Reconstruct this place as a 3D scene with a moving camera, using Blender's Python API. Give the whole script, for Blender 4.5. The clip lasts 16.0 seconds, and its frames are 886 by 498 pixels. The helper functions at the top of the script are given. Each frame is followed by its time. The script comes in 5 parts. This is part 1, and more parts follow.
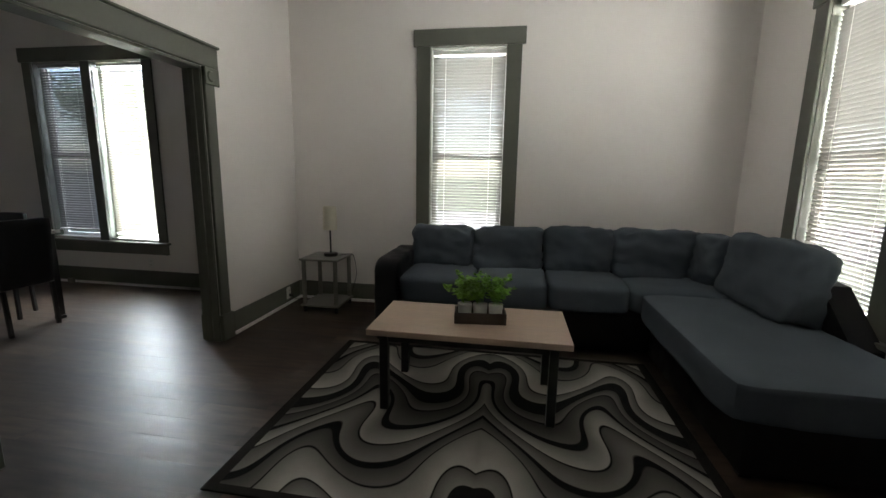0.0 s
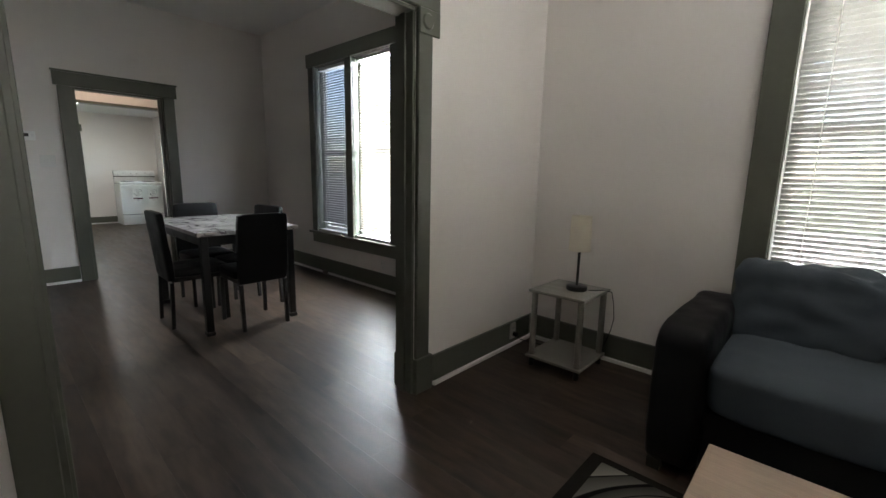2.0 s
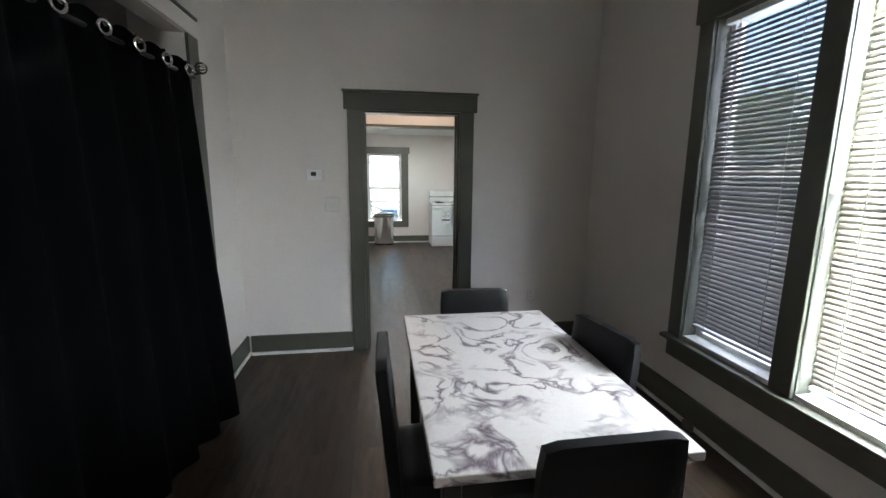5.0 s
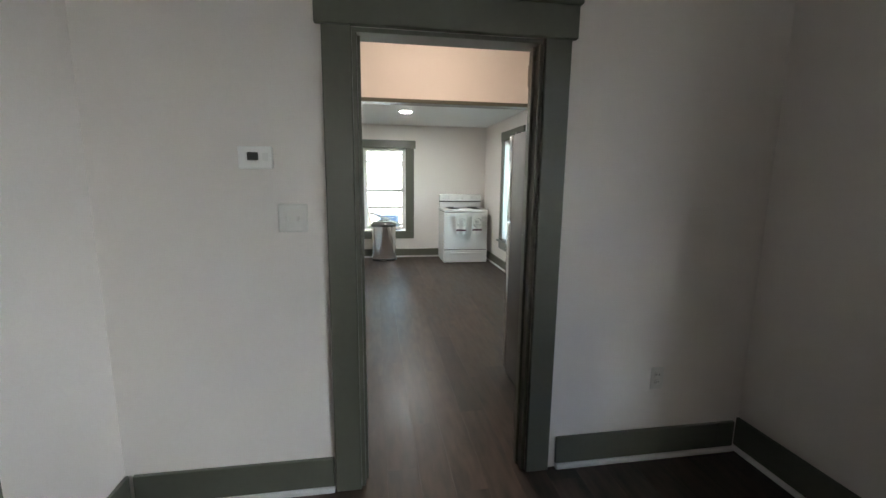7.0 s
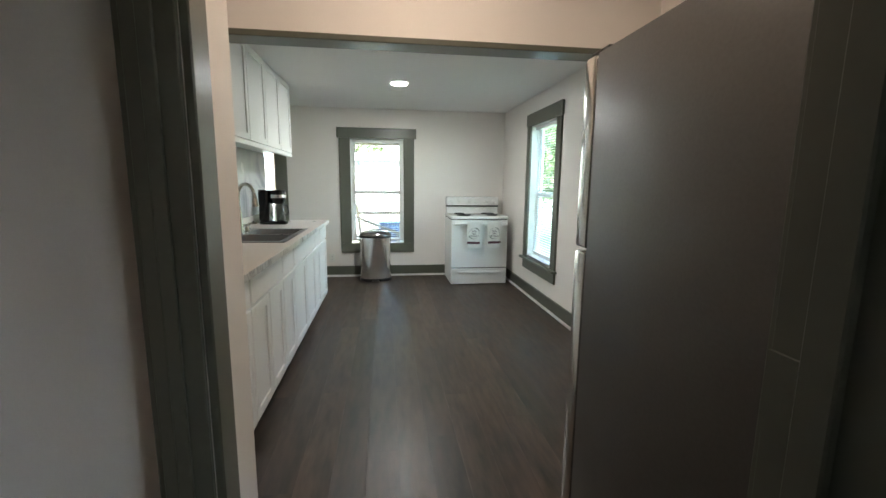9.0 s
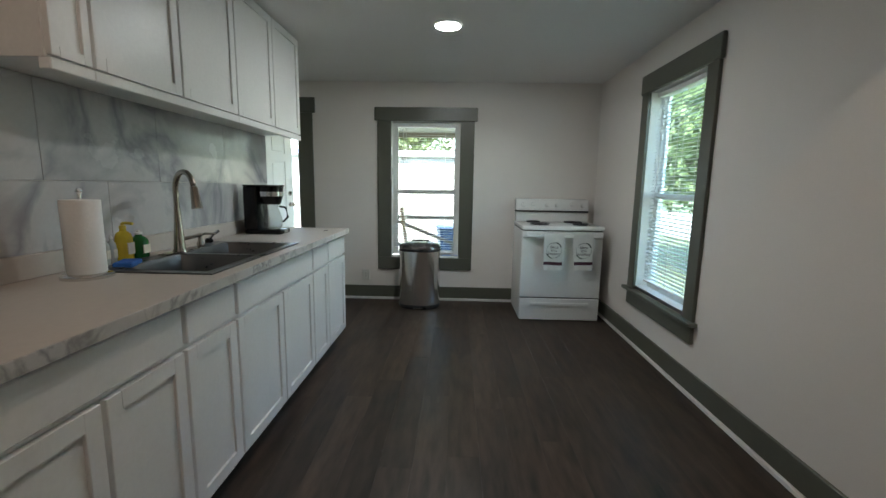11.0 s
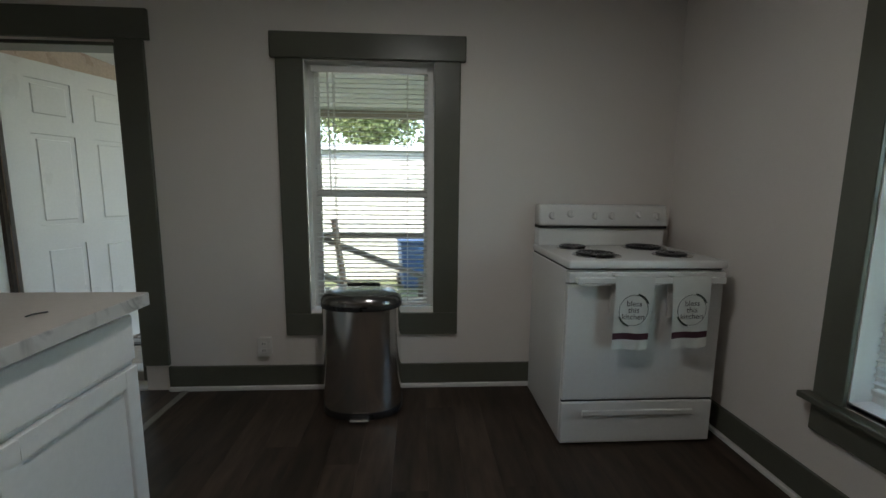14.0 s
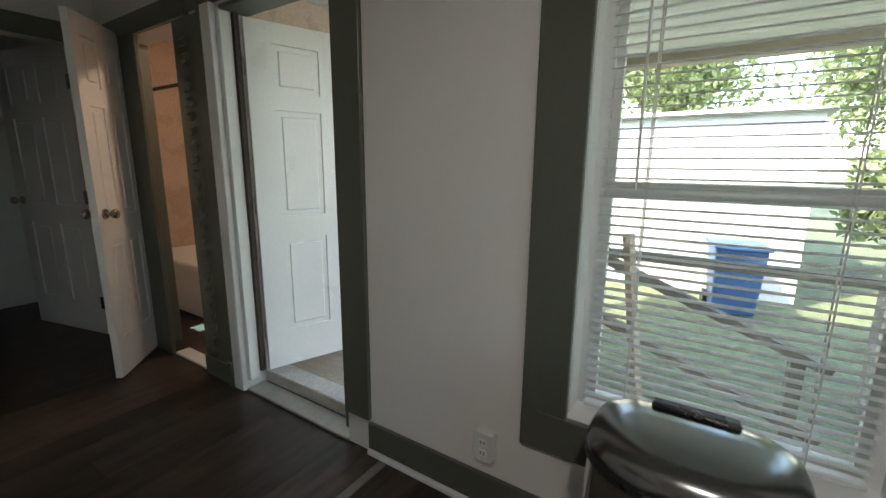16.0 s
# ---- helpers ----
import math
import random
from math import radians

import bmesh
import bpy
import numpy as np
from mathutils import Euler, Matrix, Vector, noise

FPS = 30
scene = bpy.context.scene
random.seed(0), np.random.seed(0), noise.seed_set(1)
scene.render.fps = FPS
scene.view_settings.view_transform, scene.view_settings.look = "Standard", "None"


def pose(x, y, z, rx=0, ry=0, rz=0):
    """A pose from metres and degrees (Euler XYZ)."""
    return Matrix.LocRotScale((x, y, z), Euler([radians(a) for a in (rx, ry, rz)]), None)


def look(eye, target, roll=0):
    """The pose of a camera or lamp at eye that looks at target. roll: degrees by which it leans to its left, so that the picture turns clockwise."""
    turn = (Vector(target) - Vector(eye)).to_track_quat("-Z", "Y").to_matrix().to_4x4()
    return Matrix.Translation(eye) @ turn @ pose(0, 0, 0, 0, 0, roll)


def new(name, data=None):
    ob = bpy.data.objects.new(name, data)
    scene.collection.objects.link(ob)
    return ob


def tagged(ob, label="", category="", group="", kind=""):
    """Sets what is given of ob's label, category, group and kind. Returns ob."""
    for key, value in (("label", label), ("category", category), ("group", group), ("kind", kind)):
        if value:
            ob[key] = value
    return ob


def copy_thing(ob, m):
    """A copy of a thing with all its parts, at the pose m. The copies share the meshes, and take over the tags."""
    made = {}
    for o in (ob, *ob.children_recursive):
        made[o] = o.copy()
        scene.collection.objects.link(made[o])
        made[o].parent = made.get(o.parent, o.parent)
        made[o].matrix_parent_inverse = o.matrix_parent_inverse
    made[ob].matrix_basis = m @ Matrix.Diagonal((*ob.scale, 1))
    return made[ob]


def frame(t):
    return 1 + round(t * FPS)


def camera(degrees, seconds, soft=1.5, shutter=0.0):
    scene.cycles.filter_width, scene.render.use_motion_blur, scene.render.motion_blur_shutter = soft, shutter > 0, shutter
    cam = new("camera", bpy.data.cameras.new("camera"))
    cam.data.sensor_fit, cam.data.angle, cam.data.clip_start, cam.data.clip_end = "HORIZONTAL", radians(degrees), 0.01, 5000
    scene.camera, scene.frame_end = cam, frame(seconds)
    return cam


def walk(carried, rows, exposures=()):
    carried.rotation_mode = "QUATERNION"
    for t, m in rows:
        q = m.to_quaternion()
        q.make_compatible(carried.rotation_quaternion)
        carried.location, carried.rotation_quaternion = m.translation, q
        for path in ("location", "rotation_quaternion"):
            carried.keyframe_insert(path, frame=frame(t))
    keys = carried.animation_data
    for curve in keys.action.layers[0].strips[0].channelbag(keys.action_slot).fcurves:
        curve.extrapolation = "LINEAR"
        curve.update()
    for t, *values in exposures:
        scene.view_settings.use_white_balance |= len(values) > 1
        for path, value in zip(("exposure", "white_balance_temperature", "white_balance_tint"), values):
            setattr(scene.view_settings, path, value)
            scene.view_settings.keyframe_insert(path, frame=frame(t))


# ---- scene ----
cam = camera(92.9, 16.0)
PATH = [
    (0, (0.125, 1.669, 1.259), (-0.193, 3.613, 0.911), 1.0),
    (0.5, (0.056, 1.969, 1.237), (-0.401, 3.885, 0.892), 0.9),
    (1, (-0.072, 2.271, 1.218), (-0.675, 4.147, 0.874), 0.9),
    (1.5, (-0.235, 2.597, 1.182), (-1.13, 4.354, 0.851), 1.0),
    (2, (-0.433, 2.884, 1.186), (-1.764, 4.334, 0.835), 1.1),
    (2.5, (-0.69, 3.148, 1.211), (-2.276, 4.311, 0.849), 1.0),
    (3, (-1.024, 3.373, 1.484), (-2.85, 4.103, 1.119), 0.8),
    (3.5, (-1.4, 3.519, 1.564), (-3.286, 4.074, 1.199), 0.6),
    (4, (-1.814, 3.634, 1.534), (-3.744, 4.012, 1.172), 0.5),
    (4.5, (-2.259, 3.671, 1.506), (-4.2, 3.996, 1.149), 0.5),
    (5, (-2.674, 3.711, 1.483), (-4.62, 4.012, 1.133), 0.5),
    (6.25, (-3.72, 3.50, 1.435), (-5.67, 3.82, 1.095), 0.6),
    (6.75, (-4.15, 3.55, 1.412), (-6.09, 3.88, 1.08), 0.6),
    (7.5, (-4.79, 3.897, 1.382), (-6.746, 4.162, 1.058), 0.7),
    (8, (-5.161, 3.919, 1.366), (-7.12, 4.166, 1.045), 0.6),
    (8.5, (-5.527, 3.945, 1.347), (-7.486, 4.195, 1.03), 0.6),
    (9, (-5.907, 3.969, 1.309), (-7.865, 4.236, 1.001), 0.6),
    (11.5, (-7.705, 4.214, 1.241), (-9.68, 4.115, 0.944), 1.0),
    (12, (-8.065, 4.141, 1.237), (-10.042, 4.087, 0.94), 0.9),
    (12.5, (-8.403, 4.109, 1.245), (-10.381, 4.121, 0.947), 0.7),
    (13, (-8.738, 4.125, 1.233), (-10.715, 4.193, 0.938), 0.6),
    (13.5, (-9.072, 4.125, 1.225), (-11.047, 4.241, 0.932), 0.7),
    (14, (-9.387, 4.128, 1.204), (-11.363, 4.245, 0.923), 0.6),
    (14.5, (-9.694, 4.152, 1.167), (-11.676, 4.202, 0.908), 0.6),
    (15, (-9.993, 4.111, 1.149), (-11.958, 3.842, 0.895), 1.4),
    (15.5, (-10.349, 4.046, 1.203), (-12.18, 3.313, 0.868), 0.8),
    (16, (-10.644, 3.818, 1.241), (-12.284, 2.743, 0.847), 0.5),
]
EXPOSURES = [(0.0, 3.8, 6900, 11), (1.5, 4.15, 6950, 12), (2.5, 4.05, 6950, 13), (3.0, 4.45, 6950, 13), (4.0, 4.8, 6900, 15), (4.5, 4.65, 6900, 14), (5.0, 4.55, 6800, 13), (7.5, 4.65, 7000, 12), (8.5, 4.7, 6850, 9), (9.0, 4.6, 6800, 8), (11.5, 3.5, 6650, 10), (12.5, 3.35, 6600, 12), (13.0, 3.0, 6650, 13), (13.5, 2.7, 6900, 13), (14.0, 2.65, 7050, 14), (14.5, 2.95, 7100, 15), (15.0, 3.6, 7200, 16), (15.5, 3.35, 7200, 16), (16.0, 3.45, 7150, 16)]
walk(cam, [(t, look(eye, target, roll)) for t, eye, target, roll in PATH], EXPOSURES)

# ---- light ----
world = bpy.data.worlds.new("world")
scene.world = world
world.use_nodes = True
wn = world.node_tree
sky = wn.nodes.new("ShaderNodeTexSky")
sky.sky_type = "NISHITA"
sky.sun_disc = False
sky.sun_elevation, sky.sun_rotation = radians(48), radians(124)
wn.links.new(sky.outputs[0], wn.nodes["Background"].inputs[0])
wn.nodes["Background"].inputs[1].default_value = 0.15
sun = new("sun", bpy.data.lights.new("sun", "SUN"))
sun.data.energy, sun.data.angle, sun.data.color = 1.7, radians(0.6), (1, 0.95, 0.88)
sun.matrix_world = look((18, -12, 24), (0, 0, 0))


def window_lamp(name, eye, target, w, h, power, color=(0.93, 0.96, 1.0)):
    """Daylight standing in a window's opening."""
    lamp = new(name, bpy.data.lights.new(name, "AREA"))
    lamp.data.shape, lamp.data.size, lamp.data.size_y = "RECTANGLE", w, h
    lamp.data.energy, lamp.data.color = power, color
    lamp.matrix_world = look(eye, target)
    return lamp


window_lamp("daylight_living_north", (-0.31, 5.95, 1.45), (-0.31, 5.0, 1.40), 0.75, 1.95, 11)
window_lamp("daylight_dining", (-3.865, 5.95, 1.45), (-3.865, 5.0, 1.40), 0.7, 1.95, 24, (0.80, 0.92, 1.0))
window_lamp("daylight_dining_shaded", (-4.585, 5.95, 1.45), (-4.585, 5.0, 1.40), 0.7, 1.95, 8.5)
window_lamp("daylight_living_east", (2.4, 4.05, 1.45), (1.0, 4.0, 1.40), 1.7, 1.95, 20)

# ---- materials ----


def mat(name, color, rough=0.5, metal=0.0, vary=0.12, scale=6.0, bump=0.0, grain=60.0, spec=0.5, stretch=(1, 1, 1), rvary=0.1, trans=0.0, rand=0.0):
    """A painted, woven or metal surface: colour that varies at two scales, gloss that varies, fine relief."""
    m = bpy.data.materials.new(name)
    m.use_nodes = True
    nt = m.node_tree
    b = nt.nodes["Principled BSDF"]
    b.inputs["Roughness"].default_value, b.inputs["Metallic"].default_value = rough, metal
    b.inputs["Specular IOR Level"].default_value = spec
    tc = nt.nodes.new("ShaderNodeTexCoord")
    mp = nt.nodes.new("ShaderNodeMapping")
    mp.inputs["Scale"].default_value = stretch
    nt.links.new(tc.outputs["Object"], mp.inputs[0])
    n1, n2 = nt.nodes.new("ShaderNodeTexNoise"), nt.nodes.new("ShaderNodeTexNoise")
    n1.inputs["Scale"].default_value, n2.inputs["Scale"].default_value = scale, grain
    n1.inputs["Detail"].default_value, n2.inputs["Detail"].default_value = 5, 3
    for n in (n1, n2):
        nt.links.new(mp.outputs[0], n.inputs["Vector"])
    mix = nt.nodes.new("ShaderNodeMath")
    mix.operation = "MULTIPLY_ADD"
    nt.links.new(n2.outputs[0], mix.inputs[0])
    mix.inputs[1].default_value = 0.5
    half = nt.nodes.new("ShaderNodeMath")
    half.operation = "MULTIPLY"
    nt.links.new(n1.outputs[0], half.inputs[0])
    half.inputs[1].default_value = 0.5
    nt.links.new(half.outputs[0], mix.inputs[2])
    ramp = nt.nodes.new("ShaderNodeMapRange")
    ramp.inputs[1].default_value, ramp.inputs[2].default_value = 0.3, 0.7
    ramp.inputs[3].default_value, ramp.inputs[4].default_value = 1 - vary, 1 + vary
    nt.links.new(mix.outputs[0], ramp.inputs[0])
    scaled = nt.nodes.new("ShaderNodeVectorMath")
    scaled.operation = "SCALE"
    scaled.inputs[0].default_value = color
    nt.links.new(ramp.outputs[0], scaled.inputs["Scale"])
    out = scaled.outputs[0]
    if rand:
        oi = nt.nodes.new("ShaderNodeObjectInfo")
        r2 = nt.nodes.new("ShaderNodeMapRange")
        r2.inputs[3].default_value, r2.inputs[4].default_value = 1 - rand, 1 + rand
        nt.links.new(oi.outputs["Random"], r2.inputs[0])
        s2 = nt.nodes.new("ShaderNodeVectorMath")
        s2.operation = "SCALE"
        nt.links.new(out, s2.inputs[0])
        nt.links.new(r2.outputs[0], s2.inputs["Scale"])
        out = s2.outputs[0]
    nt.links.new(out, b.inputs["Base Color"])
    rr = nt.nodes.new("ShaderNodeMapRange")
    rr.inputs[1].default_value, rr.inputs[2].default_value = 0.3, 0.7
    rr.inputs[3].default_value, rr.inputs[4].default_value = max(0.02, rough - rvary), min(1, rough + rvary)
    nt.links.new(n1.outputs[0], rr.inputs[0])
    nt.links.new(rr.outputs[0], b.inputs["Roughness"])
    if bump:
        bp = nt.nodes.new("ShaderNodeBump")
        bp.inputs["Strength"].default_value, bp.inputs["Distance"].default_value = 0.6, bump
        nt.links.new(n2.outputs[0], bp.inputs["Height"])
        nt.links.new(bp.outputs[0], b.inputs["Normal"])
    if trans:
        tr = nt.nodes.new("ShaderNodeBsdfTranslucent")
        nt.links.new(out, tr.inputs[0])
        ms = nt.nodes.new("ShaderNodeMixShader")
        ms.inputs[0].default_value = trans
        nt.links.new(b.outputs[0], ms.inputs[1])
        nt.links.new(tr.outputs[0], ms.inputs[2])
        nt.links.new(ms.outputs[0], nt.nodes["Material Output"].inputs[0])
    return m


def glow(name, color, strength):
    m = bpy.data.materials.new(name)
    m.use_nodes = True
    b = m.node_tree.nodes["Principled BSDF"]
    b.inputs["Base Color"].default_value = (*color, 1)
    b.inputs["Emission Color"].default_value = (*color, 1)
    b.inputs["Emission Strength"].default_value = strength
    return m


def glass(name, tint=(1, 1, 1), rough=0.0):
    """A thin pane: mostly clear, with a mirror's gloss at grazing angles."""
    m = bpy.data.materials.new(name)
    m.use_nodes = True
    nt = m.node_tree
    tr, gl = nt.nodes.new("ShaderNodeBsdfTransparent"), nt.nodes.new("ShaderNodeBsdfGlossy")
    tr.inputs[0].default_value = (*tint, 1)
    gl.inputs["Roughness"].default_value = rough
    fr, ms = nt.nodes.new("ShaderNodeLayerWeight"), nt.nodes.new("ShaderNodeMixShader")
    pw, sc = nt.nodes.new("ShaderNodeMath"), nt.nodes.new("ShaderNodeMath")
    fr.inputs[0].default_value = 0.5
    pw.operation, pw.inputs[1].default_value = "POWER", 5.0
    sc.operation, sc.inputs[1].default_value, sc.inputs[2].default_value = "MULTIPLY_ADD", 0.9, 0.035
    nt.links.new(fr.outputs["Facing"], pw.inputs[0])
    nt.links.new(pw.outputs[0], sc.inputs[0])
    nt.links.new(sc.outputs[0], ms.inputs[0])
    nt.links.new(tr.outputs[0], ms.inputs[1])
    nt.links.new(gl.outputs[0], ms.inputs[2])
    nt.links.new(ms.outputs[0], nt.nodes["Material Output"].inputs[0])
    return m


WALL = mat("wall_paint", (0.78, 0.74, 0.70), 0.7, vary=0.03, scale=1.5, bump=0.0008, grain=180, spec=0.3)
CEIL = mat("ceiling_paint", (0.80, 0.79, 0.77), 0.8, vary=0.03, scale=1.2, bump=0.0008, grain=150, spec=0.2)
TRIM = mat("sage_trim_paint", (0.105, 0.109, 0.086), 0.33, vary=0.06, scale=3, bump=0.0004, grain=40, rvary=0.04)
WHITE = mat("white_gloss_paint", (0.78, 0.78, 0.76), 0.35, vary=0.04, scale=4, bump=0.0003, grain=60)
BLACK = mat("black_faux_leather", (0.008, 0.008, 0.009), 0.45, vary=0.25, scale=8, bump=0.0006, grain=260, spec=0.2)
BLACKM = mat("black_metal", (0.012, 0.012, 0.012), 0.4, vary=0.15, scale=10, bump=0.0002, grain=120)

# ---- building blocks ----


def box(bm, x0, x1, y0, y1, z0, z1, bevel=0.0, seg=1):
    r = bmesh.ops.create_cube(bm, size=1.0, matrix=Matrix.LocRotScale(((x0 + x1) / 2, (y0 + y1) / 2, (z0 + z1) / 2), None, (abs(x1 - x0), abs(y1 - y0), abs(z1 - z0))))
    if bevel:
        vs = set(r["verts"])
        es = [e for e in bm.edges if e.verts[0] in vs and e.verts[1] in vs]
        bmesh.ops.bevel(bm, geom=es, offset=bevel, segments=seg, profile=0.5, affect="EDGES")


def cyl(bm, p0, p1, r0, r1=None, seg=16):
    """A round bar from p0 to p1."""
    r1 = r0 if r1 is None else r1
    d = Vector(p1) - Vector(p0)
    m = Matrix.Translation((Vector(p0) + Vector(p1)) / 2) @ d.to_track_quat("Z", "Y").to_matrix().to_4x4()
    bmesh.ops.create_cone(bm, cap_ends=True, segments=seg, radius1=r0, radius2=r1, depth=d.length, matrix=m)


def ball(bm, c, r, sx=1, sy=1, sz=1, u=16, v=10):
    bmesh.ops.create_uvsphere(bm, u_segments=u, v_segments=v, radius=r, matrix=Matrix.LocRotScale(c, None, (sx, sy, sz)))


def lathe(bm, profile, centre=(0, 0, 0), seg=24):
    """Turns a profile of (radius, height) about the upright axis."""
    cx, cy, cz = centre
    rings = [[bm.verts.new((cx + r * math.cos(2 * math.pi * i / seg), cy + r * math.sin(2 * math.pi * i / seg), cz + h)) for i in range(seg)] for r, h in profile]
    for a, b in zip(rings, rings[1:]):
        for i in range(seg):
            bm.faces.new((a[i], a[(i + 1) % seg], b[(i + 1) % seg], b[i]))
    bm.faces.new(rings[0][::-1])
    bm.faces.new(rings[-1])


def tube(bm, pts, r, seg=10):
    """A bent bar through pts."""
    ps = [Vector(p) for p in pts]
    rings = []
    for i, p in enumerate(ps):
        d = (ps[min(i + 1, len(ps) - 1)] - ps[max(i - 1, 0)]).normalized()
        q = d.to_track_quat("Z", "Y")
        rings.append([bm.verts.new(p + q @ Vector((r * math.cos(2 * math.pi * k / seg), r * math.sin(2 * math.pi * k / seg), 0))) for k in range(seg)])
    for a, b in zip(rings, rings[1:]):
        for k in range(seg):
            bm.faces.new((a[k], a[(k + 1) % seg], b[(k + 1) % seg], b[k]))
    bm.faces.new(rings[0][::-1])
    bm.faces.new(rings[-1])


def shape():
    return bmesh.new()


def part(name, bm, material, parent=None, label="", smooth=False):
    """Links a bmesh as one mesh object under a thing or a part."""
    bmesh.ops.recalc_face_normals(bm, faces=bm.faces)
    me = bpy.data.meshes.new(name)
    bm.to_mesh(me)
    bm.free()
    me.materials.append(material)
    if smooth:
        for p in me.polygons:
            p.use_smooth = True
        me.set_sharp_from_angle(angle=radians(40))
    ob = new(name, me)
    if parent is not None:
        ob.parent = parent
    if label:
        ob["label"] = label
    return ob


def boxed(name, material, parent, *spans, bevel=0.0, seg=1, label="", smooth=False):
    bm = shape()
    for s in spans:
        box(bm, *s, bevel=bevel, seg=seg)
    return part(name, bm, material, parent, label, smooth)


def thing(name, label, category, at=None, group="", kind=""):
    """An empty at a thing's base that carries its parts."""
    e = new(name)
    if at is not None:
        e.matrix_world = at
    return tagged(e, label, category, group, kind)


def wall(name, label, axis, c0, c1, a0, a1, z1, holes=(), material=None):
    """An upright wall: thickness c0..c1 across, a0..a1 along, with openings (a, a, z, z)."""
    bm = shape()

    def slab(p, q, zl, zh):
        if q - p > 1e-4 and zh - zl > 1e-4:
            if axis == "x":
                box(bm, p, q, c0, c1, zl, zh)
            else:
                box(bm, c0, c1, p, q, zl, zh)

    at = a0
    for h0, h1, zl, zh in sorted(holes):
        slab(at, h0, 0, z1)
        slab(h0, h1, 0, zl)
        slab(h0, h1, zh, z1)
        at = h1
    slab(at, a1, 0, z1)
    return tagged(part(name, bm, material or WALL), label, "wall", kind="structure")


# ---- the plan ----
CEILING = 2.90
KCEIL = 2.29
PX0, PX1 = -2.11, -1.985      # partition between living and dining room
DX0, DX1 = -6.27, -6.15       # wall between dining room and kitchen passage
NY = 5.55                     # inner face of the north wall
KY = 5.64                     # the same in the kitchen
KX = -11.85                   # inner face of the kitchen's west wall
LW = (-0.645, 0.02, 0.50, 2.36)
DW = ((-4.885, -4.28, 0.515, 2.33), (-4.17, -3.565, 0.515, 2.33))
RW = (-10.695, -9.945, 0.475, 1.96)
KW = (3.46, 4.22, 0.47, 1.90)
EW = ((4.08, 4.76, 0.50, 2.33), (3.26, 3.94, 0.50, 2.33))
XD = (1.735, 2.525, 0.0, 1.96)  # back door

wall("wall_north", "cream painted plaster north wall of living and dining room", "x", NY, NY + 0.14, PX0 - 4.13, 2.11, CEILING, (LW, (DW[0][0], DW[1][1], 0.515, 2.33)))
wall("wall_kitchen_north", "pale painted kitchen wall with one window", "x", KY, KY + 0.14, KX - 0.14, DX0, CEILING, (RW,))
wall("wall_east", "cream painted living room wall with a double window", "y", 1.97, 2.11, -1.2, NY, CEILING, ((EW[1][0], EW[0][1], 0.50, 2.33),))
wall("wall_south", "cream painted plain south wall", "x", -1.34, -1.2, KX - 0.14, 2.11, CEILING)
wall("wall_partition", "cream painted partition with a wide cased opening", "y", PX0, PX1, -1.2, NY, CEILING, ((2.945, 4.355, 0.0, 1.95),))
wall("wall_dining_west", "cream painted dining room wall with a cased doorway", "y", DX0, DX1, 0.2, NY, CEILING, ((3.598, 4.377, 0.0, 1.97),))
wall("wall_closet_east", "cream painted side wall of the curtained closet", "y", -3.74, -3.62, 0.2, 2.629, CEILING)
wall("wall_closet_north", "cream painted wall around the curtained closet opening", "x", 2.51, 2.63, DX1, -3.7405, CEILING, ((-5.46, -3.775, 0.0, 2.27),))
wall("wall_passage", "white painted passage wall with a cased doorway", "x", 3.38, 3.50, -7.35, DX0 - 0.001, CEILING, ((-7.02, -6.38, 0.0, 1.97),))
wall("wall_passage_end", "white painted wall end beside the worktop", "y", -7.35, -7.23, 2.70, 3.379, CEILING)
wall("wall_kitchen_south", "white painted wall behind the sink", "x", 2.58, 2.70, -10.63, DX0, CEILING)
wall("wall_kitchen_side", "white painted wall of the back hall", "y", -10.63, -10.51, 0.3, 2.579, CEILING)
wall("wall_kitchen_west", "pale painted kitchen wall with window and back door", "y", KX - 0.14, KX, -1.2, KY, CEILING, (KW, XD, (0.70, 1.36, 0.0, 1.95)))
wall("wall_back_hall", "white painted wall with an open doorway", "x", 0.25, 0.37, KX + 0.001, -10.63, CEILING, ((-11.75, -10.9, 0.0, 1.95),))
tagged(boxed("wall_header", WALL, None, (-8.58, -8.46, 2.701, KY, 2.12, CEILING)), "cream painted wall above the kitchen opening", "wall", kind="structure")
tagged(boxed("ceiling", CEIL, None, (-8.46, 2.11, -1.2, KY + 0.1, CEILING, CEILING + 0.12)), "white painted flat ceiling", "ceiling", kind="structure")
tagged(boxed("ceiling_kitchen", CEIL, None, (KX - 0.1, -8.581, -1.34, KY + 0.1, KCEIL, KCEIL + 0.12)), "white painted low kitchen ceiling", "ceiling", kind="structure")

# ---- trim, windows and doors ----
VINYL = mat("white_vinyl", (0.80, 0.80, 0.78), 0.4, vary=0.03, scale=3)
# White slats toned down: their shade against bright windows is put in the colour.
SLAT_TONED = mat("blind_slat_toned", (0.36, 0.335, 0.285), 0.5, vary=0.03, scale=3)
SLAT_SHADED = mat("blind_slat_shaded", (0.33, 0.325, 0.32), 0.5, vary=0.03, scale=3)
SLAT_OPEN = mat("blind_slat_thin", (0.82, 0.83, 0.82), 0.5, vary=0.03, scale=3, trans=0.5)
# Slats darkened in colour for the shade of backlit closed blinds.
SLAT_BACKLIT = mat("blind_slat_backlit", (0.32, 0.315, 0.29), 0.5, vary=0.03, scale=3)
PANE = glass("window_glass")
PANE_TINT = glass("coated_window_glass", (0.86, 0.95, 0.92))
PANE_REAR = glass("rear_window_glass", (0.94, 0.96, 0.94))
CORD = mat("blind_cord", (0.75, 0.74, 0.70), 0.8)
